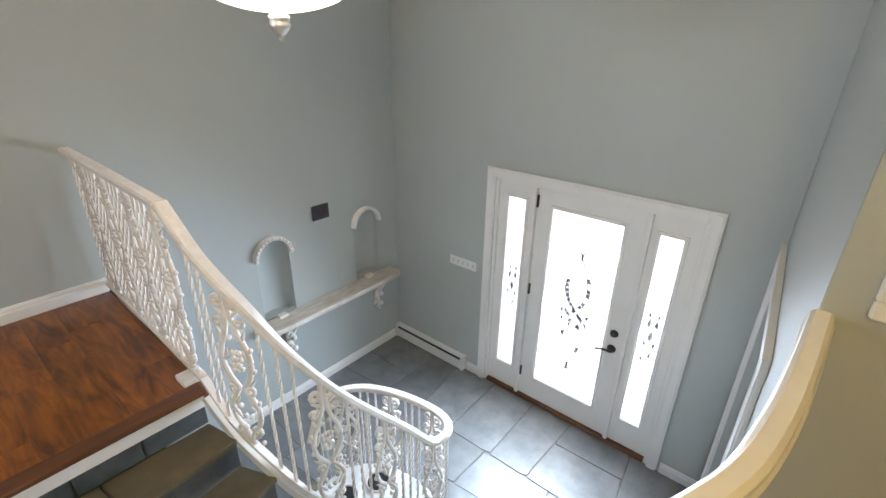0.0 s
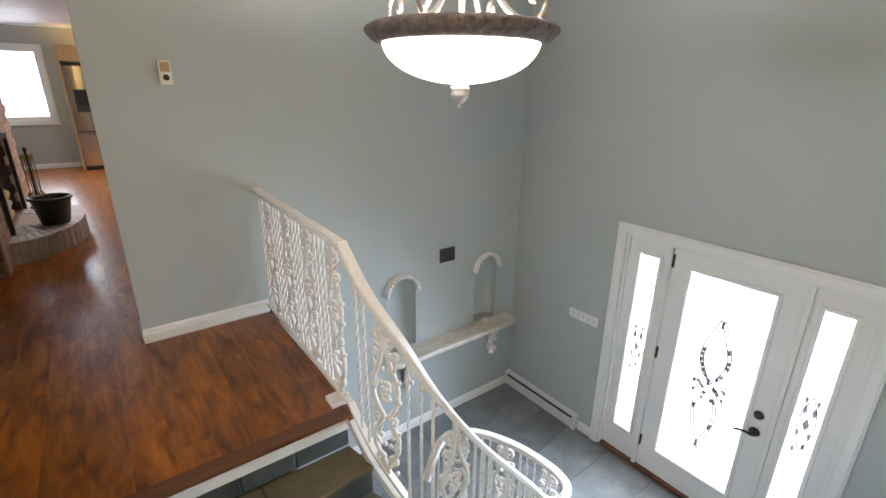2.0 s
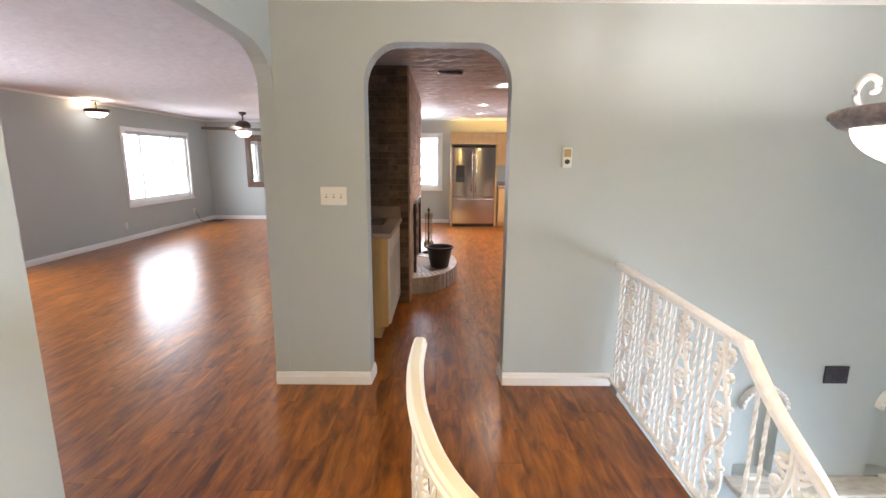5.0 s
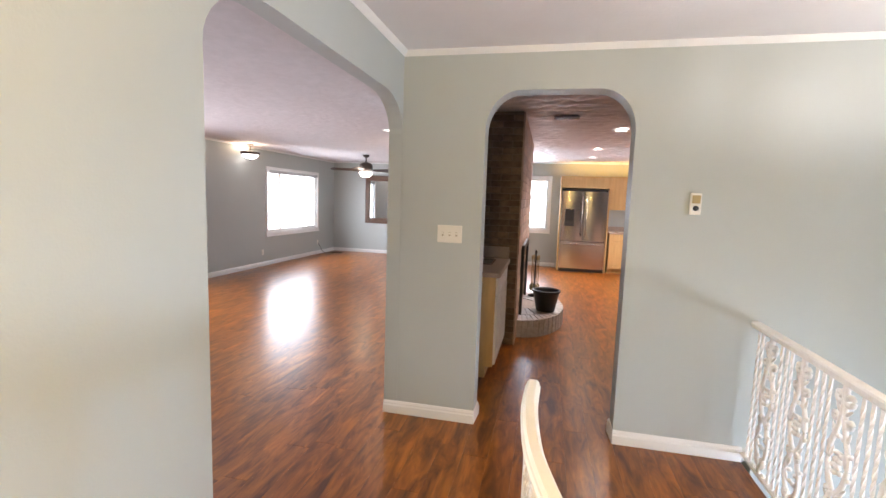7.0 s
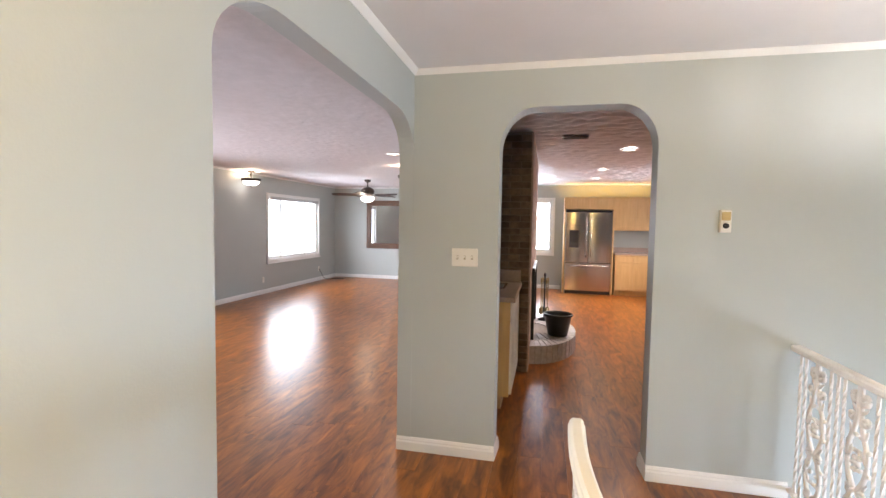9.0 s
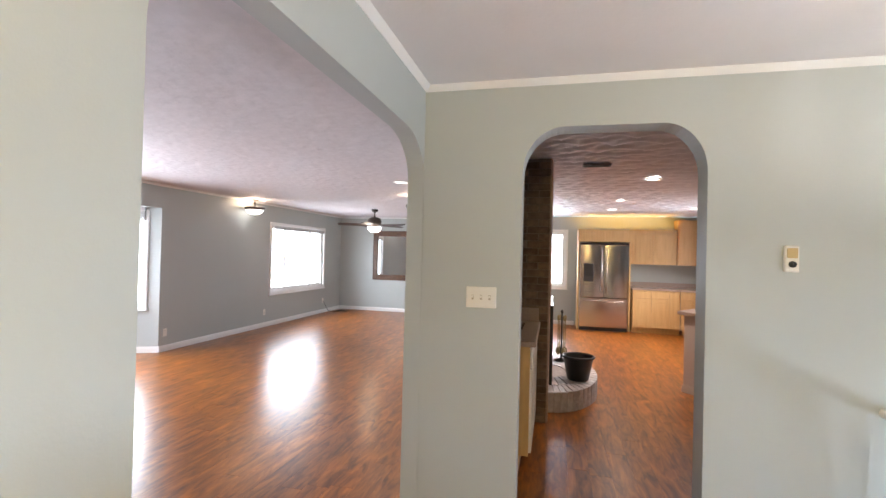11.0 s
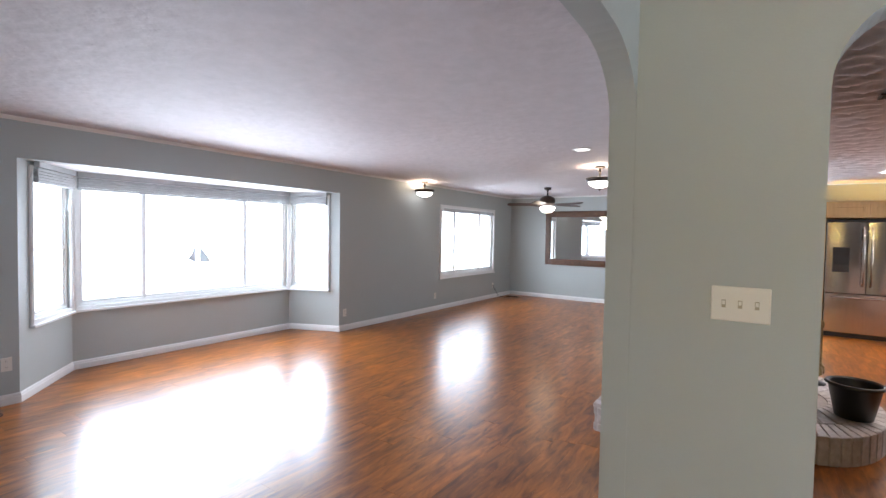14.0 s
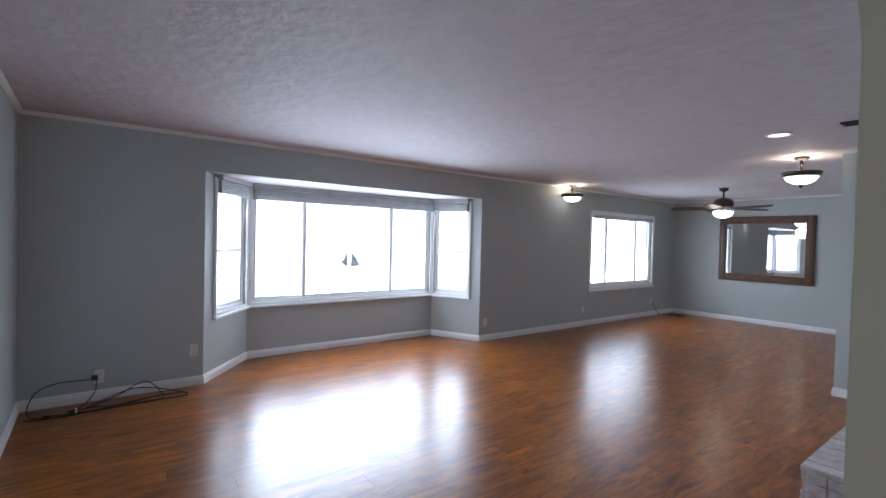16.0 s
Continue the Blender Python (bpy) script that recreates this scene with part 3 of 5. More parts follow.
casing("window_casing", mw, 2.12, 0.68, 2.0, 0.06, "white painted casing round the living room window")
backdrop(mw, 2.12, 0.68, 2.0)
bl = thing("roller_blind", (W + 0.03, 9.92, 1.9), "white blind drawn up at the living room window head", "blind")
for j in range(3):
    bm = bmesh.new()
    box(bm, 0.05, 2.07, -0.045, -0.03 + 0.003 * (j % 2), 1.92 + 0.024 * j, 1.94 + 0.024 * j, mw)
    part("slat", bm, BLIND, bl, bevel=0.002)
mk = T((-1.20, KN, 0))
window("window_5", mk, 0.73, 0.86, 2.06, [], "white window beside the refrigerator")
casing("window_casing", mk, 0.73, 0.86, 2.06, 0.06, "white painted casing round the kitchen window")
backdrop(mk, 0.73, 0.86, 2.06)
me = Matrix.Translation((KX, 9.95, 0)) @ RZ(-90)
window("window_6", me, 1.3, 1.05, 2.0, [0.65], "white window over the kitchen counter")
casing("window_casing", me, 1.3, 1.05, 2.0, 0.06, "white painted casing round the counter window")
backdrop(me, 1.3, 1.05, 2.0)
sails = thing("window_ornament", (-6.972, 4.55, 1.07), "pale blue grey two-sail boat ornament at the window glass", "ornament")
for o in ([(0.006, 0.0), (0.155, 0.005), (0.075, 0.115), (0.006, 0.215)], [(-0.046, 0.0), (-0.15, 0.05), (-0.10, 0.11), (-0.046, 0.24)]):
    bm = bmesh.new()
    prism(bm, o, 0.004, T((-6.972, 4.55, 1.07)) @ RZ(90))
    part("sail", bm, GREEN, sails)
# ground outside
solid("ground", [(-400, 400, -400, 400, F - 0.8, F - 0.5)], GRASS, "lawn outside the house", "ground")

# ---------------------------------------------------------------- entrance
md = Matrix(((0, 1, 0, D), (1, 0, 0, 0), (0, 0, 1, 0), (0, 0, 0, 1)))           # local (u, out, z) -> (D + out, u, z)
bm = bmesh.new()
for a, b, z0, z1 in ((DY0 - 0.07, DY0 + 0.005, F, DT + 0.07), (DY1 - 0.005, DY1 + 0.07, F, DT + 0.07), (DY0 + 0.005, DY1 - 0.005, DT - 0.005, DT + 0.07)):
    box(bm, a, b, -0.022, -0.001, z0, z1, md)
    box(bm, a + 0.012, b - 0.012, -0.03, -0.021, z0, z1 - 0.012, md)
tagged(part("door_casing", bm, TRIM, None, bevel=0.002), "white moulded casing round the entrance", "trim", kind="structure")
ent = thing("entrance_frame", (D + 0.08, 1.33, F), "white entrance frame with two leaded glass sidelights", "door frame")
LY0, LY1 = 0.925, 1.735      # leaf
for a, b, z0, z1 in ((DY0 + 0.005, DY0 + 0.03, F, DT - 0.005), (DY1 - 0.03, DY1 - 0.005, F, DT - 0.005), (LY0 - 0.035, LY0 - 0.004, F, DT - 0.03), (LY1 + 0.004, LY1 + 0.035, F, DT - 0.03),
                     (DY0 + 0.03, DY1 - 0.03, DT - 0.03, DT - 0.005)):
    bm = bmesh.new()
    box(bm, a, b, 0.0, 0.12, z0, z1, md)
    part("jamb", bm, TRIM, ent, bevel=0.002)
bm = bmesh.new()
box(bm, DY0 + 0.03, DY1 - 0.03, -0.01, 0.13, F, F + 0.03, md)
part("threshold", bm, WOOD_DARK, ent, "brown wooden threshold", bevel=0.004)


def lite(parent, u0, u1, z0, z1, g0, g1, h0, h1, out):
    """A door slab or sidelight u0..u1 with a glazed field g0..g1, h0..h1."""
    bm = bmesh.new()
    for a, b, c, d in ((u0, g0, z0, z1), (g1, u1, z0, z1), (g0, g1, z0, h0), (g0, g1, h1, z1)):
        box(bm, a, b, out, out + 0.045, c, d, md)
    slab = part("slab", bm, TRIM, parent)
    bm = bmesh.new()
    t = 0.022
    for a, b, c, d in ((g0 - t, g0 + 0.004, h0 - t, h1 + t), (g1 - 0.004, g1 + t, h0 - t, h1 + t), (g0 + 0.004, g1 - 0.004, h0 - t, h0 + 0.004), (g0 + 0.004, g1 - 0.004, h1 - 0.004, h1 + t)):
        box(bm, a, b, out - 0.012, out + 0.002, c, d, md)
    part("glazing_bead", bm, TRIM, parent, bevel=0.003)
    bm = bmesh.new()
    box(bm, g0, g1, out + 0.018, out + 0.026, h0, h1, md)
    part("glass", bm, GLASSW, parent, "frosted leaded glass given a daylight glow of its own")
    return slab


def came(parent, pts, out, r=0.0035, material=CAME, name="came"):
    bm = bmesh.new()
    tube(bm, [md @ Vector((u, out, z)) for u, z in pts], r, 5)
    part(name, bm, material, parent)


def facet_piece(parent, pts, out):
    bm = bmesh.new()
    a = [bm.verts.new(md @ Vector((u, out, z))) for u, z in pts]
    c = bm.verts.new(md @ Vector((sum(p[0] for p in pts) / len(pts), out - 0.004, sum(p[1] for p in pts) / len(pts))))
    for i in range(len(a)):
        bm.faces.new((a[i], a[(i + 1) % len(a)], c))
    part("bevelled_glass", bm, BEVELGLASS, parent)


OUT = 0.03
lite(ent, DY0 + 0.03, LY0 - 0.035, F + 0.03, DT - 0.03, 0.68, 0.83, -1.30, 0.275, OUT)
lite(ent, LY1 + 0.035, DY1 - 0.03, F + 0.03, DT - 0.03, 1.83, 1.99, -1.30, 0.29, OUT)
door = thing("door_1", (D + 0.05, 1.33, F), "white entrance door with leaded frosted glass, closed", "door", kind="structure")
GM = 1.33
lite(door, LY0, LY1, F + 0.03, DT - 0.03, 1.06, 1.60, -1.32, 0.272, OUT)
go = OUT + 0.016


def ribbon(parent, loop, n, w, dark):
    """A ribbon of bevelled glass pieces along a half loop (u, z), w wide; dark: which pieces are dark."""
    pts = spline([(u, 0, z) for u, z in loop], n)
    m = len(pts) // 2
    for k in range(m):
        a, b = pts[2 * k], pts[min(2 * k + 2, len(pts) - 1)]
        d = (b - a)
        if d.length < 1e-4:
            continue
        nrm = Vector((d.z, 0, -d.x)).normalized() * w / 2
        q = [a + nrm + d * 0.06, b + nrm - d * 0.06, b - nrm - d * 0.06, a - nrm + d * 0.06]
        if k in dark:
            facet_piece(parent, [(v.x, v.z) for v in q], go)
    for sgn in (-1, 1):
        came(parent, [(p.x + sgn * w / 2, p.z) for p in pts], go, 0.0036)


for sgn in (-1, 1):
    ribbon(door, [(GM, -0.02), (GM + sgn * 0.045, -0.14), (GM + sgn * 0.082, -0.26), (GM + sgn * 0.085, -0.36), (GM + sgn * 0.05, -0.46), (GM - sgn * 0.01, -0.53), (GM - sgn * 0.07, -0.60), (GM - sgn * 0.095, -0.66)], 5, 0.026,
           (5, 6, 7, 8, 9, 10, 11, 13, 14) if sgn > 0 else (4, 6, 7, 9, 10, 12))
    ribbon(door, [(GM + sgn * 0.10, -0.50), (GM + sgn * 0.06, -0.56), (GM + sgn * 0.02, -0.60), (GM + sgn * 0.06, -0.68), (GM + sgn * 0.075, -0.78), (GM + sgn * 0.055, -0.90), (GM + sgn * 0.02, -1.02), (GM, -1.09)], 4, 0.022,
           (1, 2, 4, 7) if sgn > 0 else (2, 5, 9))
    for u, z, sz in ((0.105, -0.55, 0.018), (0.10, -0.62, 0.014), (0.03, -0.66, 0.014)):
        facet_piece(door, [(GM + sgn * u - sz, z), (GM + sgn * u, z - 1.5 * sz), (GM + sgn * u + sz, z), (GM + sgn * u, z + 1.5 * sz)], go)
facet_piece(door, [(GM - 0.012, -0.05), (GM, -0.10), (GM + 0.012, -0.05), (GM, -0.015)], go)
facet_piece(door, [(GM - 0.014, -1.05), (GM, -1.10), (GM + 0.014, -1.05), (GM, -1.01)], go)
for cx in (0.755, 1.91):
    for u, z, s in ((-0.03, -0.33, 0.012), (0.03, -0.33, 0.012), (-0.025, -0.40, 0.016), (0.025, -0.40, 0.016), (0.0, -0.50, 0.02), (-0.03, -0.57, 0.012), (0.03, -0.57, 0.012), (-0.02, -0.66, 0.012), (0.03, -0.70, 0.012)):
        facet_piece(ent, [(cx + u - s, z), (cx + u, z - 2.6 * s), (cx + u + s, z), (cx + u, z + 2.6 * s)], go)
    for sgn in (-1, 1):
        came(ent, [(cx + sgn * 0.045 * math.sin(math.pi * i / 12), -0.70 + 0.40 * i / 12) for i in range(13)], go, 0.003)
for z in (0.30, -0.46, -1.30):
    bm = bmesh.new()
    box(bm, LY1 - 0.012, LY1 + 0.016, OUT - 0.012, OUT + 0.004, z - 0.05, z + 0.05, md)
    part("hinge", bm, BLACK, door, "black hinge", bevel=0.003)
ROUT = Matrix.Rotation(radians(-90), 4, "Y")
bm = bmesh.new()
lathe(bm, [(0.001, 0.022), (0.02, 0.022), (0.028, 0.012), (0.032, 0.0)], 20, T((D + OUT, 0.995, -0.575)) @ ROUT)
part("deadbolt", bm, BLACK, door, "black deadbolt rosette", smooth=True)
bm = bmesh.new()
lathe(bm, [(0.001, 0.05), (0.012, 0.05), (0.014, 0.02), (0.03, 0.014), (0.034, 0.0)], 20, T((D + OUT, 0.995, -0.71)) @ ROUT)
tube(bm, [(D + OUT - 0.05, 0.995, -0.71), (D + OUT - 0.055, 1.03, -0.705), (D + OUT - 0.052, 1.07, -0.715), (D + OUT - 0.05, 1.10, -0.73)], 0.009, 8)
part("lever", bm, BLACK, door, "black lever handle", smooth=True)
bm = bmesh.new()
box(bm, 0.30, 2.35, 0.33, 0.34, F - 0.2, 0.6, md)
tagged(part("backdrop", bm, BACKGLOW), "overexposed bright daylight outside the entrance", "backdrop", kind="structure")

# doorway in the south wall of the foyer
bm = bmesh.new()
for a, b, z0, z1 in ((1.85, 1.935, F, 0.42), (3.015, 3.10, F, 0.42), (1.935, 3.015, 0.335, 0.42)):
    box(bm, a, b, SY + 0.001, SY + 0.02, z0, z1, SKEW)
    box(bm, a + 0.012, b - 0.012, SY + 0.019, SY + 0.027, z0, z1 - 0.012, SKEW)
tagged(part("door_casing", bm, TRIM, None, bevel=0.002), "white casing round the lower doorway with a bare wood top edge", "trim", kind="structure")
bm = bmesh.new()
box(bm, 1.85, 3.10, SY + 0.001, SY + 0.03, 0.4205, 0.428, SKEW)
tagged(part("casing_top", bm, CREAM), "bare wood top edge of the doorway casing", "trim", kind="structure")
door2 = thing("door_2", (2.47, SY - 0.06, F), "white panel closet door, closed", "door", kind="structure")
for a, b in ((1.94, 2.474), (2.478, 3.012)):
    bm = bmesh.new()
    box(bm, a, b, SY - 0.08, SY - 0.045, F + 0.012, 0.332, SKEW)
    lf = part("leaf", bm, TRIM, door2, bevel=0.002)
    for z0, z1 in ((F + 0.15, -0.75), (-0.6, 0.22)):
        bm = bmesh.new()
        box(bm, a + 0.1, b - 0.1, SY - 0.047, SY - 0.036, z0, z1, SKEW)
        part("door_panel", bm, TRIM, lf, bevel=0.006)

# ---------------------------------------------------------------- stairs


def plan_prism(name, pts, z0, z1, material, parent, label="", bevel=0.004):
    bm = bmesh.new()
    prism(bm, [(p[0], p[1]) for p in pts], z1 - z0, Matrix.Translation((0, 0, z1)) @ Matrix.Rotation(radians(-90), 4, "X"))
    return part(name, bm, material, parent, label, bevel)


INNER = [(0.70, 1.95), (0.735, 1.79), (0.80, 1.64), (0.875, 1.565), (0.975, 1.53), (1.09, 1.515), (1.22, 1.51), (1.36, 1.505), (1.50, 1.49), (1.64, 1.45)]
OUTER = [(-0.485, 1.95), (-0.485, 1.67), (-0.42, 1.30), (-0.17, 0.87), (0.18, 0.51), (0.60, 0.22), (1.03, 0.15), (1.32, 0.145), (1.62, 0.145), (1.90, 0.145)]
RISE = -F / 9
stairs = thing("staircase", (0.6, 1.2, F), "curved slate staircase from the landing down to the foyer", "staircase")


def mix(a, b, t):
    return (a[0] + (b[0] - a[0]) * t, a[1] + (b[1] - a[1]) * t)


for k in range(0, 9):
    z = -RISE * (k + 1)
    i0, i1, o0, o1 = INNER[k], INNER[min(k + 1, 9)], OUTER[k], OUTER[min(k + 1, 9)]
    # riser below nosing k, in three slate pieces
    d = Vector((i0[1] - o0[1], -(i0[0] - o0[0]))).normalized() * 0.02
    cuts = (0, 0.17, 0.36 + 0.05 * (k % 2), 0.58 - 0.04 * (k % 3), 0.78, 1)
    for a, b in zip(cuts, cuts[1:]):
        p, q = mix(o0, i0, a + 0.003), mix(o0, i0, b - 0.003)
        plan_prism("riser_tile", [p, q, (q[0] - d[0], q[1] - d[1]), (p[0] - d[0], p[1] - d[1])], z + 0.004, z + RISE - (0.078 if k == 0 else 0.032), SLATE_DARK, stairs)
    if k == 8:
        continue
    # body and tread slabs
    plan_prism("step_body", [mix(o0, i0, 0.002), mix(o0, i0, 0.998), mix(o1, i1, 0.998), mix(o1, i1, 0.002)], F - 0.05, z - 0.032, GROUT, stairs, bevel=0)
    e = Vector((i1[1] - o1[1], -(i1[0] - o1[0]))).normalized() * 0.025
    cuts = (0, 0.30 + 0.1 * (k % 2), 0.64 + 0.06 * (k % 3), 1)
    for a, b in zip(cuts, cuts[1:]):
        p, q, r, s = mix(o0, i0, a + 0.004), mix(o0, i0, b - 0.004), mix(o1, i1, b - 0.004), mix(o1, i1, a + 0.004)
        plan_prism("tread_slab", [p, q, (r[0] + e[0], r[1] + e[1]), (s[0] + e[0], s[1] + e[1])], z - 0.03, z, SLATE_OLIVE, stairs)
# white string boards carrying the railings
bm = bmesh.new()
inner_path = spline([(x, y, -RISE * k - 0.04) for k, (x, y) in enumerate(INNER)], 4)
sweep(bm, [(-0.02, 0.012), (0.016, 0.012), (0.016, 0.046), (-0.02, 0.046)], [Vector(p) for p in inner_path])
part("string_board", bm, TRIM, stairs, "white painted inner string board")
# landing edge strip
solid("riser_backing", [(-0.49, 0.70, 1.972, 1.99, -0.19, -0.08)], GROUT, "grey mortar behind the top riser slates", "trim")
solid("landing_nosing", [(-0.49, 0.715, 1.94, 2.02, -0.018, 0.006)], WOOD_DARK, "dark wooden nosing strip along the landing edge", "trim", bevel=0.004)
# white wall under the curved guard
bm = bmesh.new()
sweep(bm, [(-0.03, F + 0.0), (0.03, F + 0.0), (0.03, -0.015), (-0.03, -0.015)], [Vector((p.x, p.y, 0)) for p in GUARD])
tagged(part("wall_stair_curve", bm, PAINT), "curved painted wall beside the stairs", "wall", kind="structure")

# ---------------------------------------------------------------- railings
BAR_H = 0.775


def bar_mesh(h):
    bm = bmesh.new()
    rings = []
    n = 26
    for i in range(n + 1):
        z = h * i / n
        a = 0 if z < 0.04 or z > h - 0.04 else z * 26
        r = 0.0085
        rings.append([bm.verts.new((r * math.cos(a + k * math.pi / 2), r * math.sin(a + k * math.pi / 2), z)) for k in range(4)])
    for p, q in zip(rings, rings[1:]):
        for k in range(4):
            bm.faces.new((p[k], p[(k + 1) % 4], q[(k + 1) % 4], q[k]))
    return mesh_of("twisted_bar", bm, IRON)


def ornament_mesh(h):
    """A cast panel of mirrored scrolls, leaves and a bunch of grapes; local x across, z up."""
    bm = bmesh.new()
    s = h / 0.775

    def line(pts, r, n=5):
        for sg in (-1, 1):
            tube(bm, spline([(sg * u, 0.0, z * s) for u, z in pts], n), r, 6)

    def curl(cx, cz, r0, turns, start, rr):
        for sg in (-1, 1):
            pts = []
            for i in range(15):
                a = start + turns * 2 * math.pi * i / 14
                r = r0 * (1 - 0.75 * i / 14)
                pts.append((sg * (cx + r * math.cos(a)), 0.0, (cz + r * math.sin(a)) * s))
            tube(bm, pts, rr, 6)
    line([(0.006, 0.775), (0.008, 0.70), (0.012, 0.64), (0.030, 0.57), (0.058, 0.50), (0.066, 0.43), (0.046, 0.36), (0.012, 0.31)], 0.0115)
    line([(0.008, 0.31), (0.040, 0.26), (0.064, 0.20), (0.056, 0.13), (0.024, 0.08), (0.004, 0.03), (0.004, 0.0)], 0.0115)
    curl(0.034, 0.715, 0.030, 1.1, math.pi, 0.012)
    curl(0.050, 0.625, 0.022, 1.0, math.pi * 0.9, 0.0105)
    curl(0.038, 0.30, 0.024, 1.1, math.pi * 1.2, 0.0105)
    curl(0.036, 0.075, 0.024, -1.1, math.pi * 0.9, 0.011)
    rnd = random.Random(5)
    for i in range(16):
        row = i // 4
        blob(bm, ((i % 4 - 1.5) * 0.016 * (1 - 0.17 * row) + rnd.uniform(-0.003, 0.003), rnd.uniform(-0.008, 0.008), (0.475 - 0.026 * row) * s), 0.0115, 6)
    for sg in (-1, 1):
        for u, z, r in ((0.024, 0.60, 0.014), (0.070, 0.50, 0.012), (0.072, 0.40, 0.011), (0.03, 0.20, 0.013), (0.014, 0.15, 0.012), (0.066, 0.235, 0.011), (0.05, 0.012, 0.012), (0.018, 0.545, 0.012)):
            blob(bm, (sg * u, 0.004, z * s), r, 6)
    for sg in (-1, 1):
        for u, z, a in ((0.03, 0.66, 0.9), (0.05, 0.56, 0.4), (0.045, 0.465, -0.3), (0.05, 0.335, 0.7), (0.035, 0.235, -0.5), (0.045, 0.165, 0.5), (0.03, 0.045, 0.9)):
            lm = Matrix.Translation((sg * u, 0.0, z * s)) @ Matrix.Rotation(sg * a, 4, "Y") @ Matrix.Diagonal((0.6, 0.45, 1.5, 1))
            lathe(bm, [(0.002, -0.022), (0.012, -0.012), (0.016, 0.0), (0.011, 0.013), (0.002, 0.024)], 6, lm)
    return mesh_of("scroll_panel", bm, IRON, smooth=True)


BARM, ORNM = bar_mesh(BAR_H), ornament_mesh(BAR_H)
CAP = [(-0.027, -0.012), (-0.022, -0.020), (0.022, -0.020), (0.027, -0.012), (0.027, 0.006), (0.020, 0.014), (-0.020, 0.014), (-0.027, 0.006)]
GCAP = [(x * 0.72, z * 0.74 + 0.006) for x, z in [(-0.020, -0.045), (0.020, -0.045), (0.024, -0.03), (0.036, -0.022), (0.038, -0.006), (0.032, 0.004), (0.030, 0.016), (0.018, 0.028), (-0.018, 0.028), (-0.030, 0.016), (-0.032, 0.004), (-0.038, -0.006), (-0.036, -0.022), (-0.024, -0.03)]]


def railing(name, top, cap, cap_mat, label, height, offset=0.05, pattern=(("b", 0.055), ("b", 0.05), ("o", 0.11), ("b", 0.11))):
    """Bars and scroll panels between a top rail path and a bottom bar."""
    pts = [Vector(p) for p in top]
    t = thing(name, (pts[0].x, pts[0].y, pts[0].z - height), label, "railing")
    bm = bmesh.new()
    sweep(bm, cap, pts)
    part("top_rail", bm, cap_mat, t, "smooth moulded rail", smooth=False)
    bm = bmesh.new()
    sweep(bm, [(-0.016, -0.008), (0.016, -0.008), (0.016, 0.008), (-0.016, 0.008)], [p - Vector((0, 0, BAR_H + 0.02)) for p in pts])
    part("bottom_bar", bm, IRON, t)
    inv = t.matrix_basis.inverted()
    seg = [(b - a).to_2d().length for a, b in zip(pts, pts[1:])]
    total = sum(seg)
    s, k = offset, 0
    while s < total - 0.02:
        d, i = s, 0
        while d > seg[i]:
            d -= seg[i]
            i += 1
        p = pts[i].lerp(pts[i + 1], d / seg[i])
        tan = pts[i + 1] - pts[i]
        kind, gap = pattern[k % len(pattern)]
        ob = new("twisted_bar" if kind == "b" else "scroll_panel", BARM if kind == "b" else ORNM)
        ob.parent, ob.matrix_parent_inverse = t, inv
        ob.matrix_basis = Matrix.Translation(p - Vector((0, 0, BAR_H + 0.018))) @ Matrix.Rotation(math.atan2(tan.y, tan.x), 4, "Z")
        k += 1
        s += pattern[k % len(pattern)][1] if kind == "b" else 0.11
    return t


lr = railing("landing_railing", [(0.745, 3.255, 0.85), (0.737, 2.6, 0.85), (0.722, 1.96, 0.85)], CAP, IRON, "white wrought iron landing railing with grape scroll panels", 0.845, 0.06)
bm = bmesh.new()
box(bm, 0.66, 0.76, 2.03, 2.12, -0.006, 0.025)
part("foot_block", bm, IRON, lr, "white foot block on the floor", bevel=0.004)
stop = [(x + 0.012, y, 0.855 - RISE * k) for k, (x, y) in enumerate(INNER)]
stop[0] = (0.722, 1.955, 0.855)
stair_top = spline(stop + [(1.76, 1.43, -0.72), (1.83, 1.50, -0.72), (1.845, 1.65, -0.72), (1.80, 1.88, -0.72), (1.70, 2.09, -0.72), (1.55, 2.20, -0.72), (1.42, 2.20, -0.76), (1.28, 2.14, -0.92)], 5)
railing("stair_railing", stair_top, CAP, IRON, "white wrought iron stair railing curling at its foot", 0.845, 0.09)
railing("curved_guard_railing", [(p.x, p.y, 0.845) for p in GUARD][1:-1] + [(1.372, 0.066, 0.845)], GCAP, CREAM, "curved cream moulded guard rail on white ironwork", 0.845, 0.06)

# white planter box inside the curl of the stair railing
pb = thing("planter_box", (1.42, 1.86, F), "white painted planter box with round pot holes", "planter")
bm = bmesh.new()
outline = [(1.16, 1.60), (1.70, 1.55), (1.76, 1.66), (1.72, 1.88), (1.62, 2.04), (1.48, 2.13), (1.22, 2.12)]
prism(bm, outline, 0.26, Matrix.Translation((0, 0, F + 0.26)) @ Matrix.Rotation(radians(-90), 4, "X"))
part("box_body", bm, TRIM, pb, bevel=0.004)
for x, y in ((1.57, 1.86), (1.36, 1.94), (1.42, 1.70)):
    bm = bmesh.new()
    lathe(bm, [(0.075, 0.262), (0.085, 0.262), (0.085, 0.275), (0.075, 0.275), (0.072, 0.262)], 24, T((x, y, F)))
    ring = part("pot_rim", bm, IRON, pb, smooth=True)
    # no real hole: a black disc carries the shade of the opening
    bm = bmesh.new()
    lathe(bm, [(0.001, 0.2645), (0.074, 0.2645)], 24, T((x, y, F)))
    part("opening_shade_disc", bm, BLACK, ring, "flat black disc for the shaded pot opening")

# slate flags of the foyer floor, broken off the square
rng = random.Random(17)
flags = []


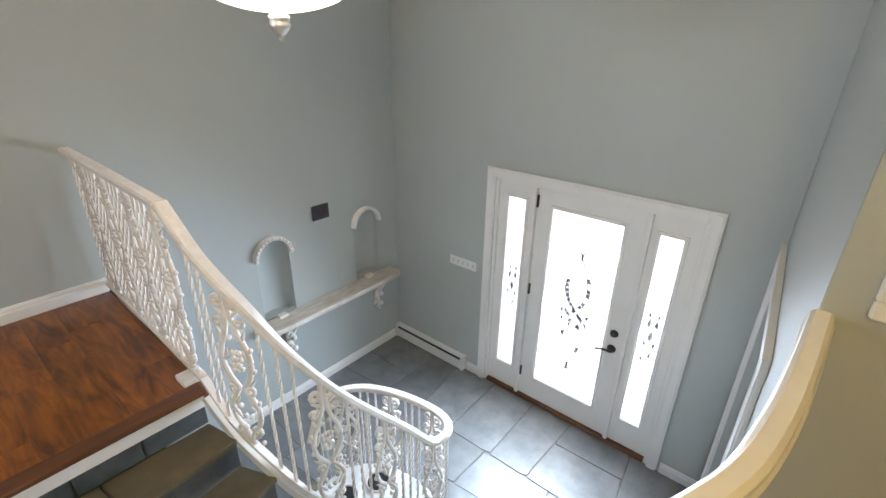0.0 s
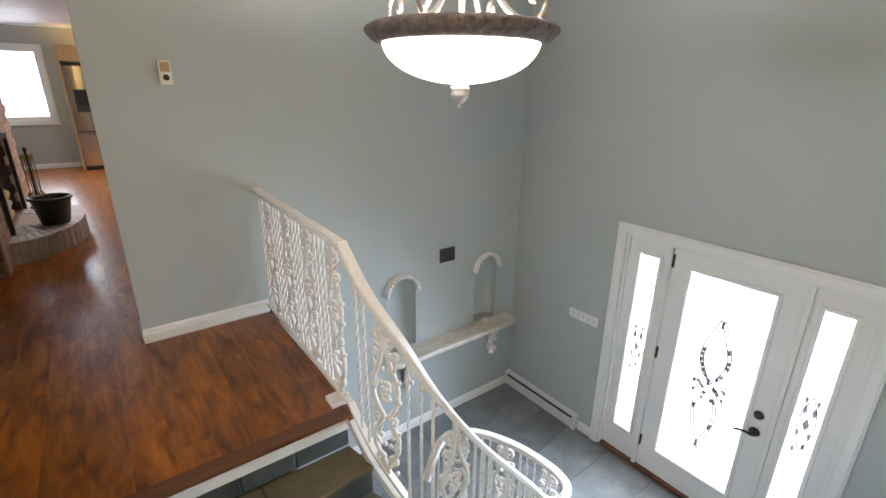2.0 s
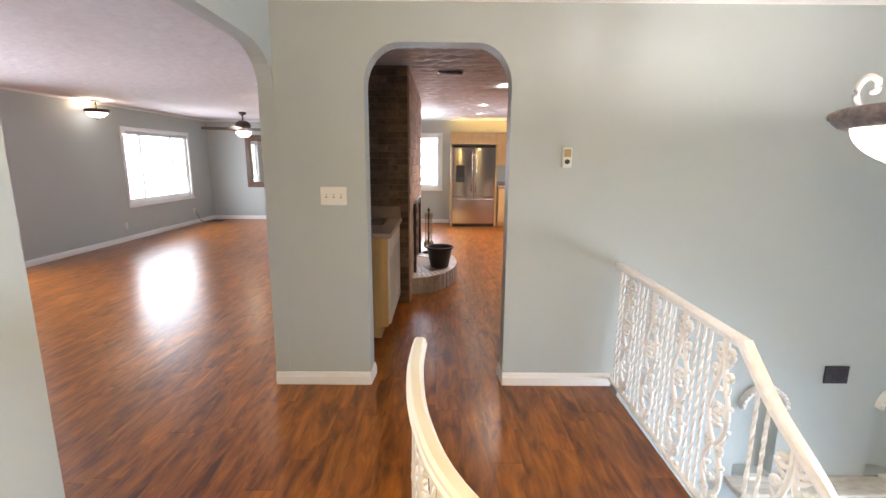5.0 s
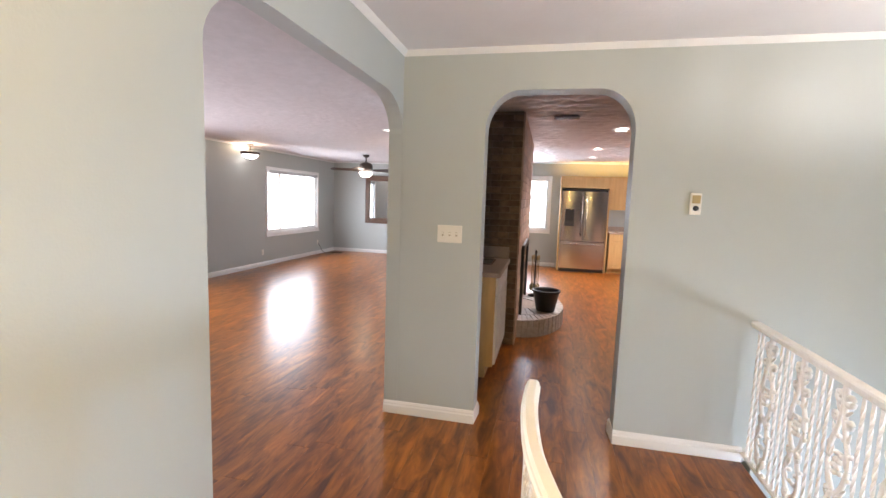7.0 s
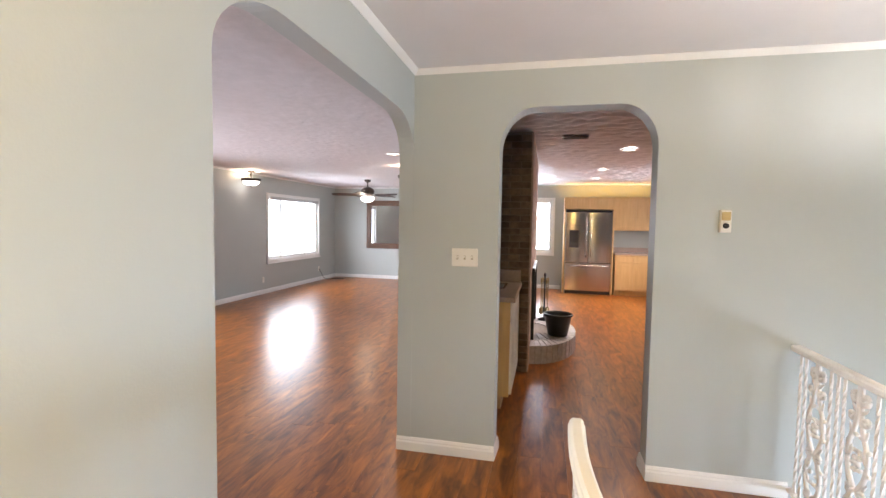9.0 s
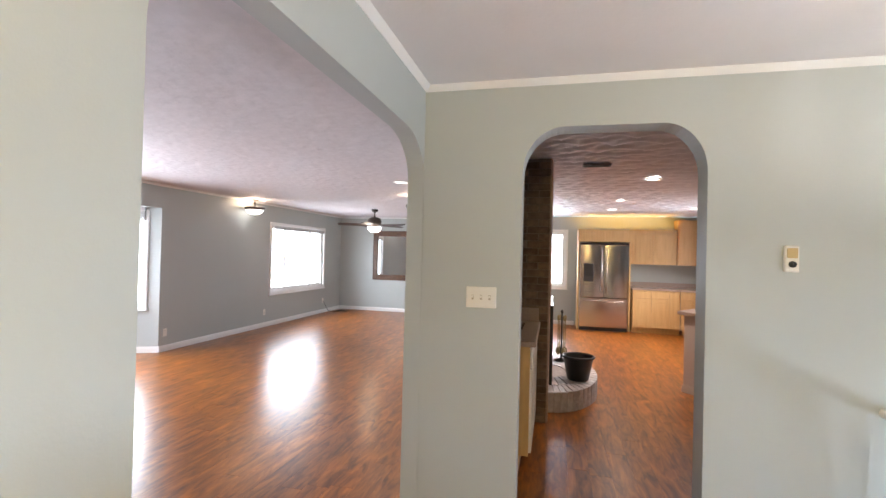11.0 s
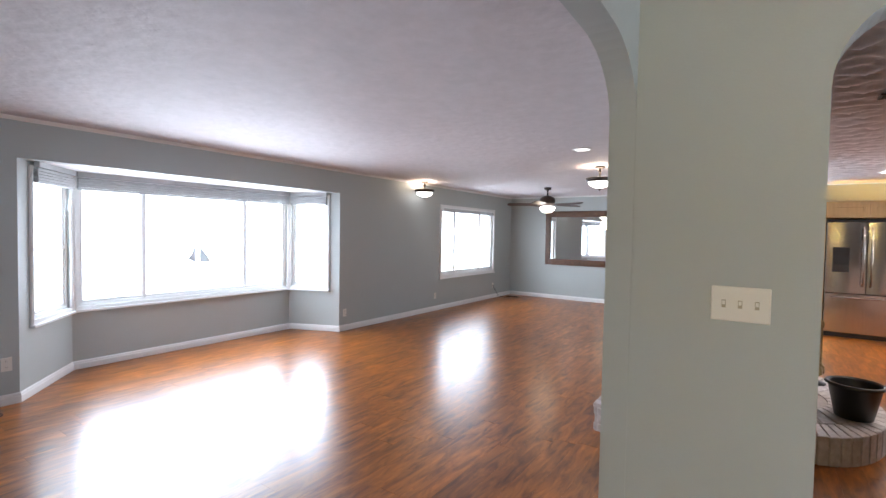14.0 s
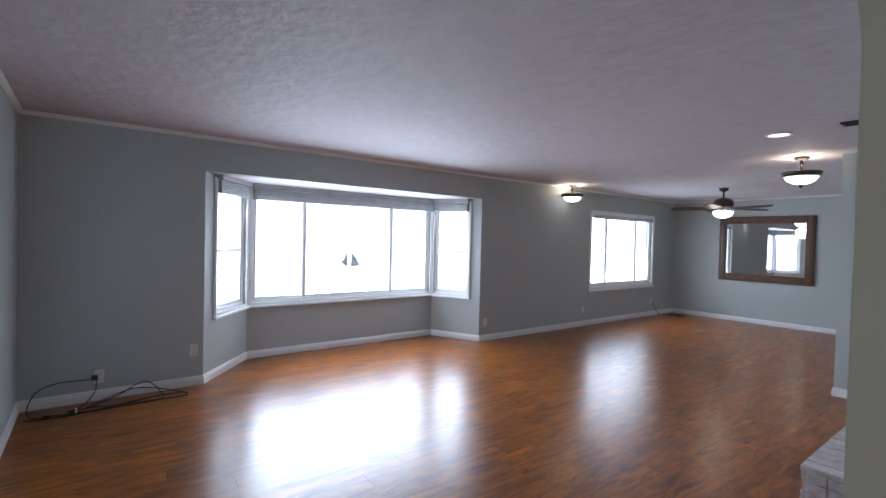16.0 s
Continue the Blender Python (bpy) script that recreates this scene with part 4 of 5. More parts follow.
def span(poly, u):
    d = [p.dot(u) for p in poly]
    return min(d), max(d)


def cut(poly, depth):
    """Splits a convex outline with slightly slanting lines until the pieces are flag sized."""
    w0, w1 = span(poly, Vector((1, 0)))
    h0, h1 = span(poly, Vector((0, 1)))
    w, h = w1 - w0, h1 - h0
    if (max(w, h) < 0.74 and min(w, h) < 0.56) or depth > 7:
        flags.append(poly)
        return
    a = rng.uniform(-0.16, 0.16) + (0 if w > h else math.pi / 2)
    u = Vector((math.cos(a), math.sin(a)))
    s0, s1 = span(poly, u)
    at = s0 + (s1 - s0) * rng.uniform(0.38, 0.62)
    lo, hi = [], []
    for p, q in zip(poly, poly[1:] + poly[:1]):
        dp, dq = p.dot(u) - at, q.dot(u) - at
        (lo if dp < 0 else hi).append(p)
        if dp * dq < 0:
            c = p.lerp(q, dp / (dp - dq))
            lo.append(c)
            hi.append(c)
    cut(lo, depth + 1)
    cut(hi, depth + 1)


cut([Vector(p) for p in ((0.2, 0.2), (D - 0.001, 0.2), (D - 0.001, A - 0.001), (0.2, A - 0.001))], 0)
flags.append([Vector(p) for p in ((1.5, 0.085), (D - 0.001, 0.085), (D - 0.001, 0.199), (1.5, 0.199))])
foyer = bpy.data.objects["floor_foyer"]
for poly in flags:
    mid = sum(poly, Vector((0, 0))) / len(poly)
    ring = []
    for p, q in zip(poly, poly[1:] + poly[:1]):
        for k in range(5):
            v = p.lerp(q, (k + 0.1) / 5)
            ring.append(v + (mid - v).normalized() * rng.uniform(0.002, 0.008))
    bm = bmesh.new()
    prism(bm, [(v.x, v.y) for v in ring], 0.02, Matrix.Translation((0, 0, F + rng.uniform(-0.002, 0.002))) @ Matrix.Rotation(radians(-90), 4, "X"))
    part("slate_flag", bm, SLATE_OLIVE if rng.random() < 0.10 else SLATE, foyer, bevel=0.0015)

# ---------------------------------------------------------------- foyer things
ht = thing("baseboard_heater", (D - 0.03, 2.83, F), "long low white enamelled baseboard heater on the floor", "heater")
bm = bmesh.new()
prism(bm, [(0, 0.0), (-0.055, 0.0), (-0.062, 0.02), (-0.062, 0.105), (-0.045, 0.135), (0, 0.15)], 0.90, Matrix(((1, 0, 0, D - 0.001), (0, 1, 0, 2.335), (0, 0, 1, F), (0, 0, 0, 1))))
part("cover", bm, GREYPAINT, ht, bevel=0.002)
bm = bmesh.new()
box(bm, D - 0.064, D - 0.05, 2.36, 3.21, F + 0.112, F + 0.128)
part("outlet_slot", bm, BLACK, ht, "dark slot")
for y in (2.322, 3.222):
    bm = bmesh.new()
    box(bm, D - 0.068, D - 0.001, y, y + 0.026, F, F + 0.155)
    part("end_cap", bm, GREYPAINT, ht, bevel=0.003)

sh = thing("wall_shelf", (2.33, A - 0.1, -0.74), "long whitewashed stone wall shelf with rounded ends", "shelf")
bm = bmesh.new()
o = [(1.62, A - 0.002)] + [(1.70 - 0.09 * math.cos(a), A - 0.11 - 0.09 * math.sin(a)) for a in [math.pi / 2 * i / 8 for i in range(9)]]
o += [(2.97 + 0.09 * math.sin(a), A - 0.11 - 0.09 * math.cos(a)) for a in [math.pi / 2 * i / 8 for i in range(9)]] + [(3.05, A - 0.002)]
prism(bm, o, 0.045, Matrix.Translation((0, 0, -0.695)) @ Matrix.Rotation(radians(-90), 4, "X"))
part("slab", bm, MARBLE, sh, bevel=0.006)
for x in (1.84, 2.84):
    bm = bmesh.new()
    tube(bm, spline([(x, A - 0.004, -0.745), (x, A - 0.03, -0.86), (x, A - 0.02, -0.98), (x, A - 0.05, -1.06), (x, A - 0.025, -1.09)], 6), 0.02, 6)
    for sg in (-1, 1):
        tube(bm, spline([(x + sg * 0.01, A - 0.14, -0.745), (x + sg * 0.035, A - 0.10, -0.80), (x + sg * 0.03, A - 0.05, -0.88), (x + sg * 0.012, A - 0.025, -0.97), (x + sg * 0.03, A - 0.02, -1.04)], 6), 0.016, 6)
    for i in range(9):
        blob(bm, (x + 0.02 * math.sin(i * 2.1), A - 0.055 - 0.02 * math.cos(i * 1.7), -0.77 - 0.036 * i), 0.026, 6)
    part("bracket", bm, IRON, sh, "white cast scroll bracket", smooth=True)
for n0, n1 in ((1.672, 1.958), (2.625, 2.905)):
    t = thing("niche_trim", ((n0 + n1) / 2, A - 0.01, -0.155), "white beaded half-round trim over a niche", "trim", "niche trims")
    c, r = (n0 + n1) / 2, (n1 - n0) / 2
    bm = bmesh.new()
    arc = [(c - (r + 0.012) * math.cos(math.pi * i / 20), A - 0.004, -0.155 + (0.145 + 0.012) * math.sin(math.pi * i / 20)) for i in range(21)]
    tube(bm, arc, 0.012, 8)
    outer = [(c - (r + 0.020) * math.cos(math.pi * i / 20), -0.155 + (0.145 + 0.020) * math.sin(math.pi * i / 20)) for i in range(21)]
    inner = [(c - (r - 0.004) * math.cos(math.pi * i / 20), -0.155 + (0.145 - 0.004) * math.sin(math.pi * i / 20)) for i in range(21)]
    prism(bm, outer + inner[::-1], 0.045, T((0, A - 0.046, 0)))
    part("band", bm, IRON, t)
    for i in range(15):
        a = math.pi * (i + 0.5) / 15
        bm = bmesh.new()
        blob(bm, (c - (r + 0.014) * math.cos(a), A - 0.046, -0.155 + 0.155 * math.sin(a)), 0.012, 8)
        part("bead", bm, IRON, t, smooth=True)
    box_bm = bmesh.new()
    box(box_bm, c - 0.05, c + 0.03, A - 0.06, A - 0.01, -0.695, -0.668)
    tagged(part("light_switch_box", box_bm, PLATE, None, bevel=0.004), "small white box lying on the shelf in a niche", "box", "boxes on the shelf")
pq = thing("wall_plaque", (2.29, A - 0.01, 0.003), "dark framed small picture hung on the wall", "picture")
bm = bmesh.new()
box(bm, 2.208, 2.372, A - 0.014, A - 0.001, 0.024, 0.150)
part("picture_frame", bm, BLACK, pq, bevel=0.003)
bm = bmesh.new()
box(bm, 2.226, 2.354, A - 0.0165, A - 0.0135, 0.042, 0.132)
part("picture", bm, mat("dusky_picture", (0.05, 0.04, 0.055), (0.015, 0.012, 0.02), 0.7, scale=18), pq, "dusky purple grey picture")


def wall_plate(name, m, w, h, slots, label, cat, kindname="toggle", plate=PLATE):
    """A plate in local x, z centred at the origin, room at local -y."""
    t = thing(name, m.translation, label, cat)
    bm = bmesh.new()
    box(bm, -w / 2, w / 2, -0.007, -0.0005, -h / 2, h / 2, m)
    part("plate", bm, plate, t, bevel=0.003)
    for x, z in slots:
        bm = bmesh.new()
        if kindname == "toggle":
            # raised tan box, coloured for the shadow round the toggle
            box(bm, x - 0.006, x + 0.006, -0.009, -0.006, z - 0.013, z + 0.013, m)
            part("slot", bm, mat("plate_shadow_tan", (0.42, 0.38, 0.28), None, 0.5), t)
            bm = bmesh.new()
            box(bm, x - 0.004, x + 0.004, -0.018, -0.008, z - 0.002, z + 0.010, m)
            part("toggle", bm, plate, t, bevel=0.001)
        else:
            box(bm, x - 0.016, x + 0.016, -0.009, -0.006, z - 0.014, z + 0.014, m)
            soc = part("socket", bm, PLATE, t, bevel=0.003)
            for dx in (-0.006, 0.006):
                bm = bmesh.new()
                box(bm, x + dx - 0.0012, x + dx + 0.0012, -0.0095, -0.0085, z - 0.004, z + 0.006, m)
                part("pin_slot", bm, BLACK, soc)
    return t


wall_plate("light_switch", T((-1.10, A, 1.283)), 0.166, 0.115, [(-0.046, 0), (0, 0), (0.046, 0)], "ivory triple toggle switch plate on the wall", "light switch")
me2 = Matrix.Translation((D, 2.402, -0.43)) @ RZ(-90)
wall_plate("light_switch", me2, 0.30, 0.09, [(-0.11, 0), (-0.055, 0), (0, 0), (0.055, 0), (0.11, 0)], "white wide five gang switch plate by the entrance", "light switch", plate=TRIM)
for y, z in ((1.806, 0.205), (2.537, 0.342), (8.685, 0.285), (11.02, 0.30), (6.33, 0.27)):
    wall_plate("wall_outlet", Matrix.Translation((W, y, z)) @ RZ(90), 0.072, 0.115, [(0, 0.024), (0, -0.024)], "white duplex wall outlet plate above the baseboard", "outlet", "socket")
th = thing("thermostat", (0.36, A - 0.015, 1.47), "small ivory and brass wall thermostat", "thermostat")
bm = bmesh.new()
box(bm, 0.331, 0.391, A - 0.022, A - 0.0005, 1.468, 1.594)
part("body", bm, PLATE, th, bevel=0.005)
bm = bmesh.new()
box(bm, 0.339, 0.383, A - 0.026, A - 0.020, 1.535, 1.582)
part("brass_window", bm, mat("dull_brass", (0.45, 0.34, 0.16), None, 0.35, 0.6), th, "brass coloured window", bevel=0.002)
bm = bmesh.new()
lathe(bm, [(0.001, 0.034), (0.014, 0.034), (0.016, 0.02)], 16, T((0.361, A, 1.506)) @ Matrix.Rotation(radians(90), 4, "X"))
part("dial", bm, BLACK, th, "dark round dial", smooth=True)
# white trimmed frame on the tan hall wall
fr = thing("wall_frame", (1.365, -0.16, 0.89), "white moulded frame on the tan hall wall", "picture frame")
bm = bmesh.new()
for y0, y1, z0, z1 in ((-0.32, 0.0, 0.89, 0.93), (-0.32, 0.0, 1.25, 1.29), (-0.04, 0.0, 0.93, 1.25), (-0.32, -0.28, 0.93, 1.25)):
    box(bm, 1.345, 1.3695, y0, y1, z0, z1)
part("moulding", bm, TRIM, fr, bevel=0.006)
bm = bmesh.new()
box(bm, 1.36, 1.3695, -0.28, -0.04, 0.93, 1.25)
part("backing", bm, PLATE, fr)

# pendant lamp over the stair well
PX, PY = 1.14, 1.70
pd = thing("pendant_lamp", (PX, PY, 1.39), "large pewter bowl pendant lamp with white glass, lit", "lamp")
PS = 0.86
MP = T((PX, PY, -0.012)) @ Matrix.Diagonal((PS, PS, 1, 1))
bm = bmesh.new()
bowl = [(0.340 * math.sin(math.pi / 2 * k / 14) ** 0.92, 1.492 + 0.146 * (1 - math.cos(math.pi / 2 * k / 14)) ** 0.95) for k in range(1, 15)]
lathe(bm, bowl + [(r * 0.975, z + 0.004) for r, z in bowl[::-1]], 64, MP)
part("glass_bowl", bm, PENDANT_GLASS, pd, "white glowing glass bowl", smooth=True)
bm = bmesh.new()
lathe(bm, [(0.333, 1.634), (0.360, 1.630), (0.378, 1.636), (0.398, 1.652), (0.407, 1.666), (0.405, 1.680), (0.388, 1.692), (0.35, 1.694), (0.337, 1.68), (0.333, 1.634)], 64, MP)
rim = part("rim", bm, RIM, pd, "grey textured metal rim", smooth=True)
for i in range(44):
    a = 2 * math.pi * i / 44
    bm = bmesh.new()
    blob(bm, (PX + PS * 0.398 * math.cos(a), PY + PS * 0.402 * math.sin(a), 1.660), 0.014, 6)
    part("leaf_boss", bm, RIM, rim, smooth=True)
bm = bmesh.new()
lathe(bm, [(0.001, 1.402), (0.008, 1.405), (0.009, 1.413), (0.005, 1.418), (0.020, 1.428), (0.036, 1.444), (0.042, 1.458), (0.036, 1.464), (0.041, 1.472), (0.041, 1.484), (0.030, 1.488), (0.036, 1.498), (0.001, 1.50)], 24, MP)
part("finial", bm, PEWTER, pd, "turned pewter finial", smooth=True)
bm = bmesh.new()
lathe(bm, [(0.012, 1.50), (0.012, 1.86), (0.035, 1.865), (0.04, 1.885), (0.03, 1.90), (0.012, 1.905), (0.012, 2.12), (0.03, 2.14), (0.034, 2.18), (0.012, 2.2), (0.006, 2.21), (0.006, 2.43), (0.055, 2.446), (0.062, 2.466)], 16, MP)
part("stem", bm, PEWTER, pd, smooth=True)
for i in range(4):
    a = math.pi / 2 * i + 0.45
    bm = bmesh.new()
    ca, sa = math.cos(a), math.sin(a)
    arm = spline([(0.02, 0, 2.16), (0.05, 0, 2.05), (0.10, 0, 1.92), (0.17, 0, 1.80), (0.25, 0, 1.735), (0.32, 0, 1.725), (0.362, 0, 1.76), (0.362, 0, 1.81), (0.335, 0, 1.835), (0.305, 0, 1.82), (0.302, 0, 1.79), (0.322, 0, 1.785)], 5)
    tube(bm, [(PX + PS * p.x * ca, PY + PS * p.x * sa, p.z - 0.038) for p in arm], 0.0105, 8)
    part("arm", bm, PEWTER, pd, "curled pewter arm", smooth=True)
for i in range(3):
    a = 2 * math.pi / 3 * i + 0.9
    bm = bmesh.new()
    pts = spline([(0.03, 0, 1.89), (0.05, 0, 1.80), (0.085, 0, 1.77), (0.10, 0, 1.84), (0.07, 0, 1.95), (0.03, 0, 2.08)], 5)
    tube(bm, [(PX + p.x * math.cos(a), PY + p.x * math.sin(a), p.z) for p in pts], 0.007, 6)
    part("inner_loop", bm, PEWTER, pd, smooth=True)

# ---------------------------------------------------------------- kitchen
PENPAINT = mat("beige_panel_paint", (0.60, 0.51, 0.45), (0.55, 0.465, 0.41), 0.5, scale=2)


def cab_door(parent, m, x0, x1, z0, z1, material=MAPLE, knob=None):
    """A framed door in local x, z; its face towards local -y."""
    bm = bmesh.new()
    w = 0.055
    g = 0.003
    x0, x1, z0, z1 = x0 + g, x1 - g, z0 + g, z1 - g
    for a, b, c, d in ((x0, x0 + w, z0, z1), (x1 - w, x1, z0, z1), (x0 + w, x1 - w, z0, z0 + w), (x0 + w, x1 - w, z1 - w, z1)):
        box(bm, a, b, -0.02, -0.001, c, d, m)
    box(bm, x0 + w, x1 - w, -0.010, -0.001, z0 + w, z1 - w, m)
    d = part("door", bm, material, parent)
    bm = bmesh.new()
    box(bm, x0 + w + 0.018, x1 - w - 0.018, -0.0145, -0.009, z0 + w + 0.018, z1 - w - 0.018, m)
    part("raised_panel", bm, material, d, bevel=0.004)
    return d


def cabinet(name, m, w, depth, z0, z1, doors, label, material=MAPLE, kick=False, drawers=0.0, group="", door_mat=None):
    """Local x 0..w, front at local y = 0, body behind it."""
    t = thing(name, m @ Vector((w / 2, depth / 2, z0)), label, "cabinet", group)
    bm = bmesh.new()
    zb = z0 + (0.10 if kick else 0)
    box(bm, 0.001, w - 0.001, 0.0, depth, zb, z1, m)
    part("body", bm, material, t)
    if kick:
        bm = bmesh.new()
        box(bm, 0.001, w - 0.001, 0.06, depth, z0, zb - 0.001, m)
        part("toe_kick", bm, material, t)
    zt = z1 - 0.02
    if drawers:
        for x0, x1 in zip(doors, doors[1:]):
            bm = bmesh.new()
            box(bm, x0 + 0.004, x1 - 0.004, -0.02, -0.001, zt - drawers, zt, m)
            part("drawer_front", bm, door_mat or material, t, bevel=0.004)
        zt -= drawers + 0.012
    for x0, x1 in zip(doors, doors[1:]):
        cab_door(t, m, x0, x1, zb + 0.015, zt, door_mat or material)
    return t


# refrigerator
FX0, FX1, FY = -0.18, 0.775, 10.76
fg = thing("refrigerator", ((FX0 + FX1) / 2, FY + 0.35, 0), "stainless steel french door refrigerator with bottom freezer", "refrigerator")
bm = bmesh.new()
box(bm, FX0 + 0.005, FX1 - 0.005, FY + 0.07, KN - 0.02, 0.03, 1.79)
part("body", bm, BLACK, fg, "dark grey case", bevel=0.004)
xm = (FX0 + FX1) / 2


def bowed(name, x0, x1, z0, z1):
    bm = bmesh.new()
    n = 10
    o = [(x0, FY + 0.065)] + [(x0 + (x1 - x0) * i / n, FY + 0.030 - 0.030 * math.sin(math.pi * (0.15 + 0.7 * i / n))) for i in range(n + 1)] + [(x1, FY + 0.065)]
    prism(bm, o, z1 - z0, Matrix.Translation((0, 0, z1)) @ Matrix.Rotation(radians(-90), 4, "X"))
    return part(name, bm, STEEL, fg, "brushed steel front", bevel=0.004)


dl = bowed("left_door", FX0, xm - 0.003, 0.685, 1.775)
dr = bowed("right_door", xm + 0.003, FX1, 0.685, 1.775)
fz = bowed("freezer_drawer", FX0, FX1, 0.075, 0.675)
for x in (xm - 0.045, xm + 0.045):
    bm = bmesh.new()
    tube(bm, [(x, FY, 0.80), (x, FY - 0.045, 0.83), (x, FY - 0.05, 1.2), (x, FY - 0.045, 1.66), (x, FY, 1.69)], 0.012, 8)
    part("handle", bm, STEEL, dl if x < xm else dr, smooth=True)
bm = bmesh.new()
tube(bm, [(FX0 + 0.08, FY, 0.615), (FX0 + 0.11, FY - 0.045, 0.62), (FX1 - 0.11, FY - 0.045, 0.62), (FX1 - 0.08, FY, 0.615)], 0.012, 8)
part("handle", bm, STEEL, fz, smooth=True)
bm = bmesh.new()
box(bm, FX0 + 0.075, FX0 + 0.275, FY - 0.006, FY + 0.02, 1.01, 1.39)
dsp = part("dispenser", bm, mat("dispenser_grey", (0.05, 0.048, 0.05), None, 0.3, 0.2), dl, bevel=0.004)
bm = bmesh.new()
box(bm, FX0 + 0.085, FX0 + 0.265, FY - 0.014, FY - 0.005, 1.12, 1.38)
part("display", bm, BLACK, fg, "black dispenser recess", bevel=0.002)
bm = bmesh.new()
box(bm, FX0 + 0.01, FX1 - 0.01, FY + 0.03, FY + 0.12, 0.0, 0.07)
part("kick_grille", bm, BLACK, fg, "black base grille")
bm = bmesh.new()
box(bm, FX0 + 0.002, FX1 - 0.002, FY + 0.01, FY + 0.10, 1.778, 1.812)
part("hinge_cover", bm, BLACK, fg, "black top strip")

cabinet("fridge_cabinet", T((FX0 - 0.04, 10.82, 0)), 1.06, KN - 10.83, 1.84, 2.10, [0.02, 0.53, 1.04], "pale maple cabinet above the refrigerator")
for x0 in (FX0 - 0.04, FX1 + 0.015):
    bm = bmesh.new()
    box(bm, x0, x0 + 0.025, 10.79, KN - 0.005, 0, 1.838)
    tagged(part("fridge_side_panel", bm, MAPLE, None, bevel=0.003), "tall pale maple panel beside the refrigerator", "panel", "refrigerator panels")
cabinet("wall_cabinet", T((0.85, 11.09, 0)), 0.90, KN - 11.10, 1.39, 2.12, [0.02, 0.45, 0.88], "pale maple wall cabinet with two framed doors", group="wall cabinets")
mc = T((1.755, 11.05, 0))
cabinet("wall_cabinet", mc, 0.44, KN - 11.06, 1.39, 2.32, [0.02, 0.42], "taller pale maple corner wall cabinet with one door", group="wall cabinets")
cabinet("wall_cabinet", Matrix.Translation((2.215, 11.04, 0)) @ RZ(-90), 0.50, KX - 2.22, 1.39, 2.22, [0.02, 0.48], "pale maple wall cabinet beside the window", group="wall cabinets")
cabinet("base_cabinet", T((0.86, 10.80, 0)), 0.90, KN - 10.81, 0.0, 0.87, [0.02, 0.36, 0.70, 0.88], "pale maple base cabinet beside the refrigerator", kick=True, drawers=0.13, group="base cabinets")
mb = Matrix.Translation((1.765, 10.80, 0)) @ RZ(-45)
cabinet("base_cabinet", mb, 0.30, 0.2, 0.0, 0.87, [0.02, 0.28], "pale maple angled corner base cabinet", kick=True, drawers=0.13, group="base cabinets")
cabinet("base_cabinet", Matrix.Translation((1.98, 10.58, 0)) @ RZ(-90), 3.2, KX - 1.99, 0.0, 0.87, [0.02, 0.55, 1.1, 1.65, 2.2, 2.7, 3.18], "long pale maple base cabinet under the window", kick=True, drawers=0.13,
        group="base cabinets")
ct = thing("kitchen_worktop", (1.5, 11.1, 0.87), "speckled brown laminate worktop along the kitchen walls", "worktop")
bm = bmesh.new()
prism(bm, [(0.845, KN - 0.005), (0.845, 10.77), (1.755, 10.77), (1.955, 10.57), (1.955, 7.38), (KX - 0.005, 7.38), (KX - 0.005, KN - 0.005)], 0.038, Matrix.Translation((0, 0, 0.909)) @ Matrix.Rotation(radians(-90), 4, "X"))
part("slab", bm, COUNTER, ct, bevel=0.005)
bm = bmesh.new()
box(bm, 0.85, KX - 0.006, KN - 0.025, KN - 0.005, 0.91, 1.01)
part("splashback", bm, COUNTER, ct, bevel=0.003)
# peninsula with angled end
pn = thing("kitchen_peninsula", (1.6, 6.8, 0), "beige panelled kitchen peninsula with laminate top and clipped corner", "counter")
bm = bmesh.new()
prism(bm, [(0.755, 6.555), (1.21, 5.985), (2.05, 7.105), (1.595, 7.675)], 0.88, Matrix.Translation((0, 0, 0.88)) @ Matrix.Rotation(radians(-90), 4, "X"))
part("panel_body", bm, PENPAINT, pn)
bm = bmesh.new()
prism(bm, [(0.685, 6.585), (1.20, 5.93), (2.12, 7.15), (1.95, 7.37), (1.60, 7.80)], 0.038, Matrix.Translation((0, 0, 0.92)) @ Matrix.Rotation(radians(-90), 4, "X"))
part("worktop", bm, COUNTER, pn, "speckled brown laminate worktop", bevel=0.005)
bm = bmesh.new()
sweep(bm, BASE, [Vector((1.595, 7.675, 0)), Vector((0.755, 6.555, 0)), Vector((1.21, 5.985, 0)), Vector((2.05, 7.105, 0))])
part("base_moulding", bm, PENPAINT, pn)
ck = thing("cooktop", (1.58, 7.20, 0.92), "black cooktop with grates set on the peninsula worktop", "cooktop")
mck = Matrix.Translation((1.58, 7.20, 0)) @ RZ(53)
bm = bmesh.new()
box(bm, -0.30, 0.30, -0.2, 0.2, 0.921, 0.932, mck)
part("glass_plate", bm, BLACK, ck, bevel=0.003)
for i in range(4):
    bm = bmesh.new()
    x, y = (-0.15 if i % 2 else 0.15), (-0.09 if i < 2 else 0.09)
    for a in (0, math.pi / 2):
        tube(bm, [mck @ Vector((x - 0.1 * math.cos(a), y - 0.07 * math.sin(a), 0.955)), mck @ Vector((x + 0.1 * math.cos(a), y + 0.07 * math.sin(a), 0.955))], 0.006, 6)
    for sx in (-0.07, 0.07):
        tube(bm, [mck @ Vector((x + sx, y, 0.93)), mck @ Vector((x + sx, y, 0.957))], 0.006, 6)
    part("grate", bm, BLACK, ck)

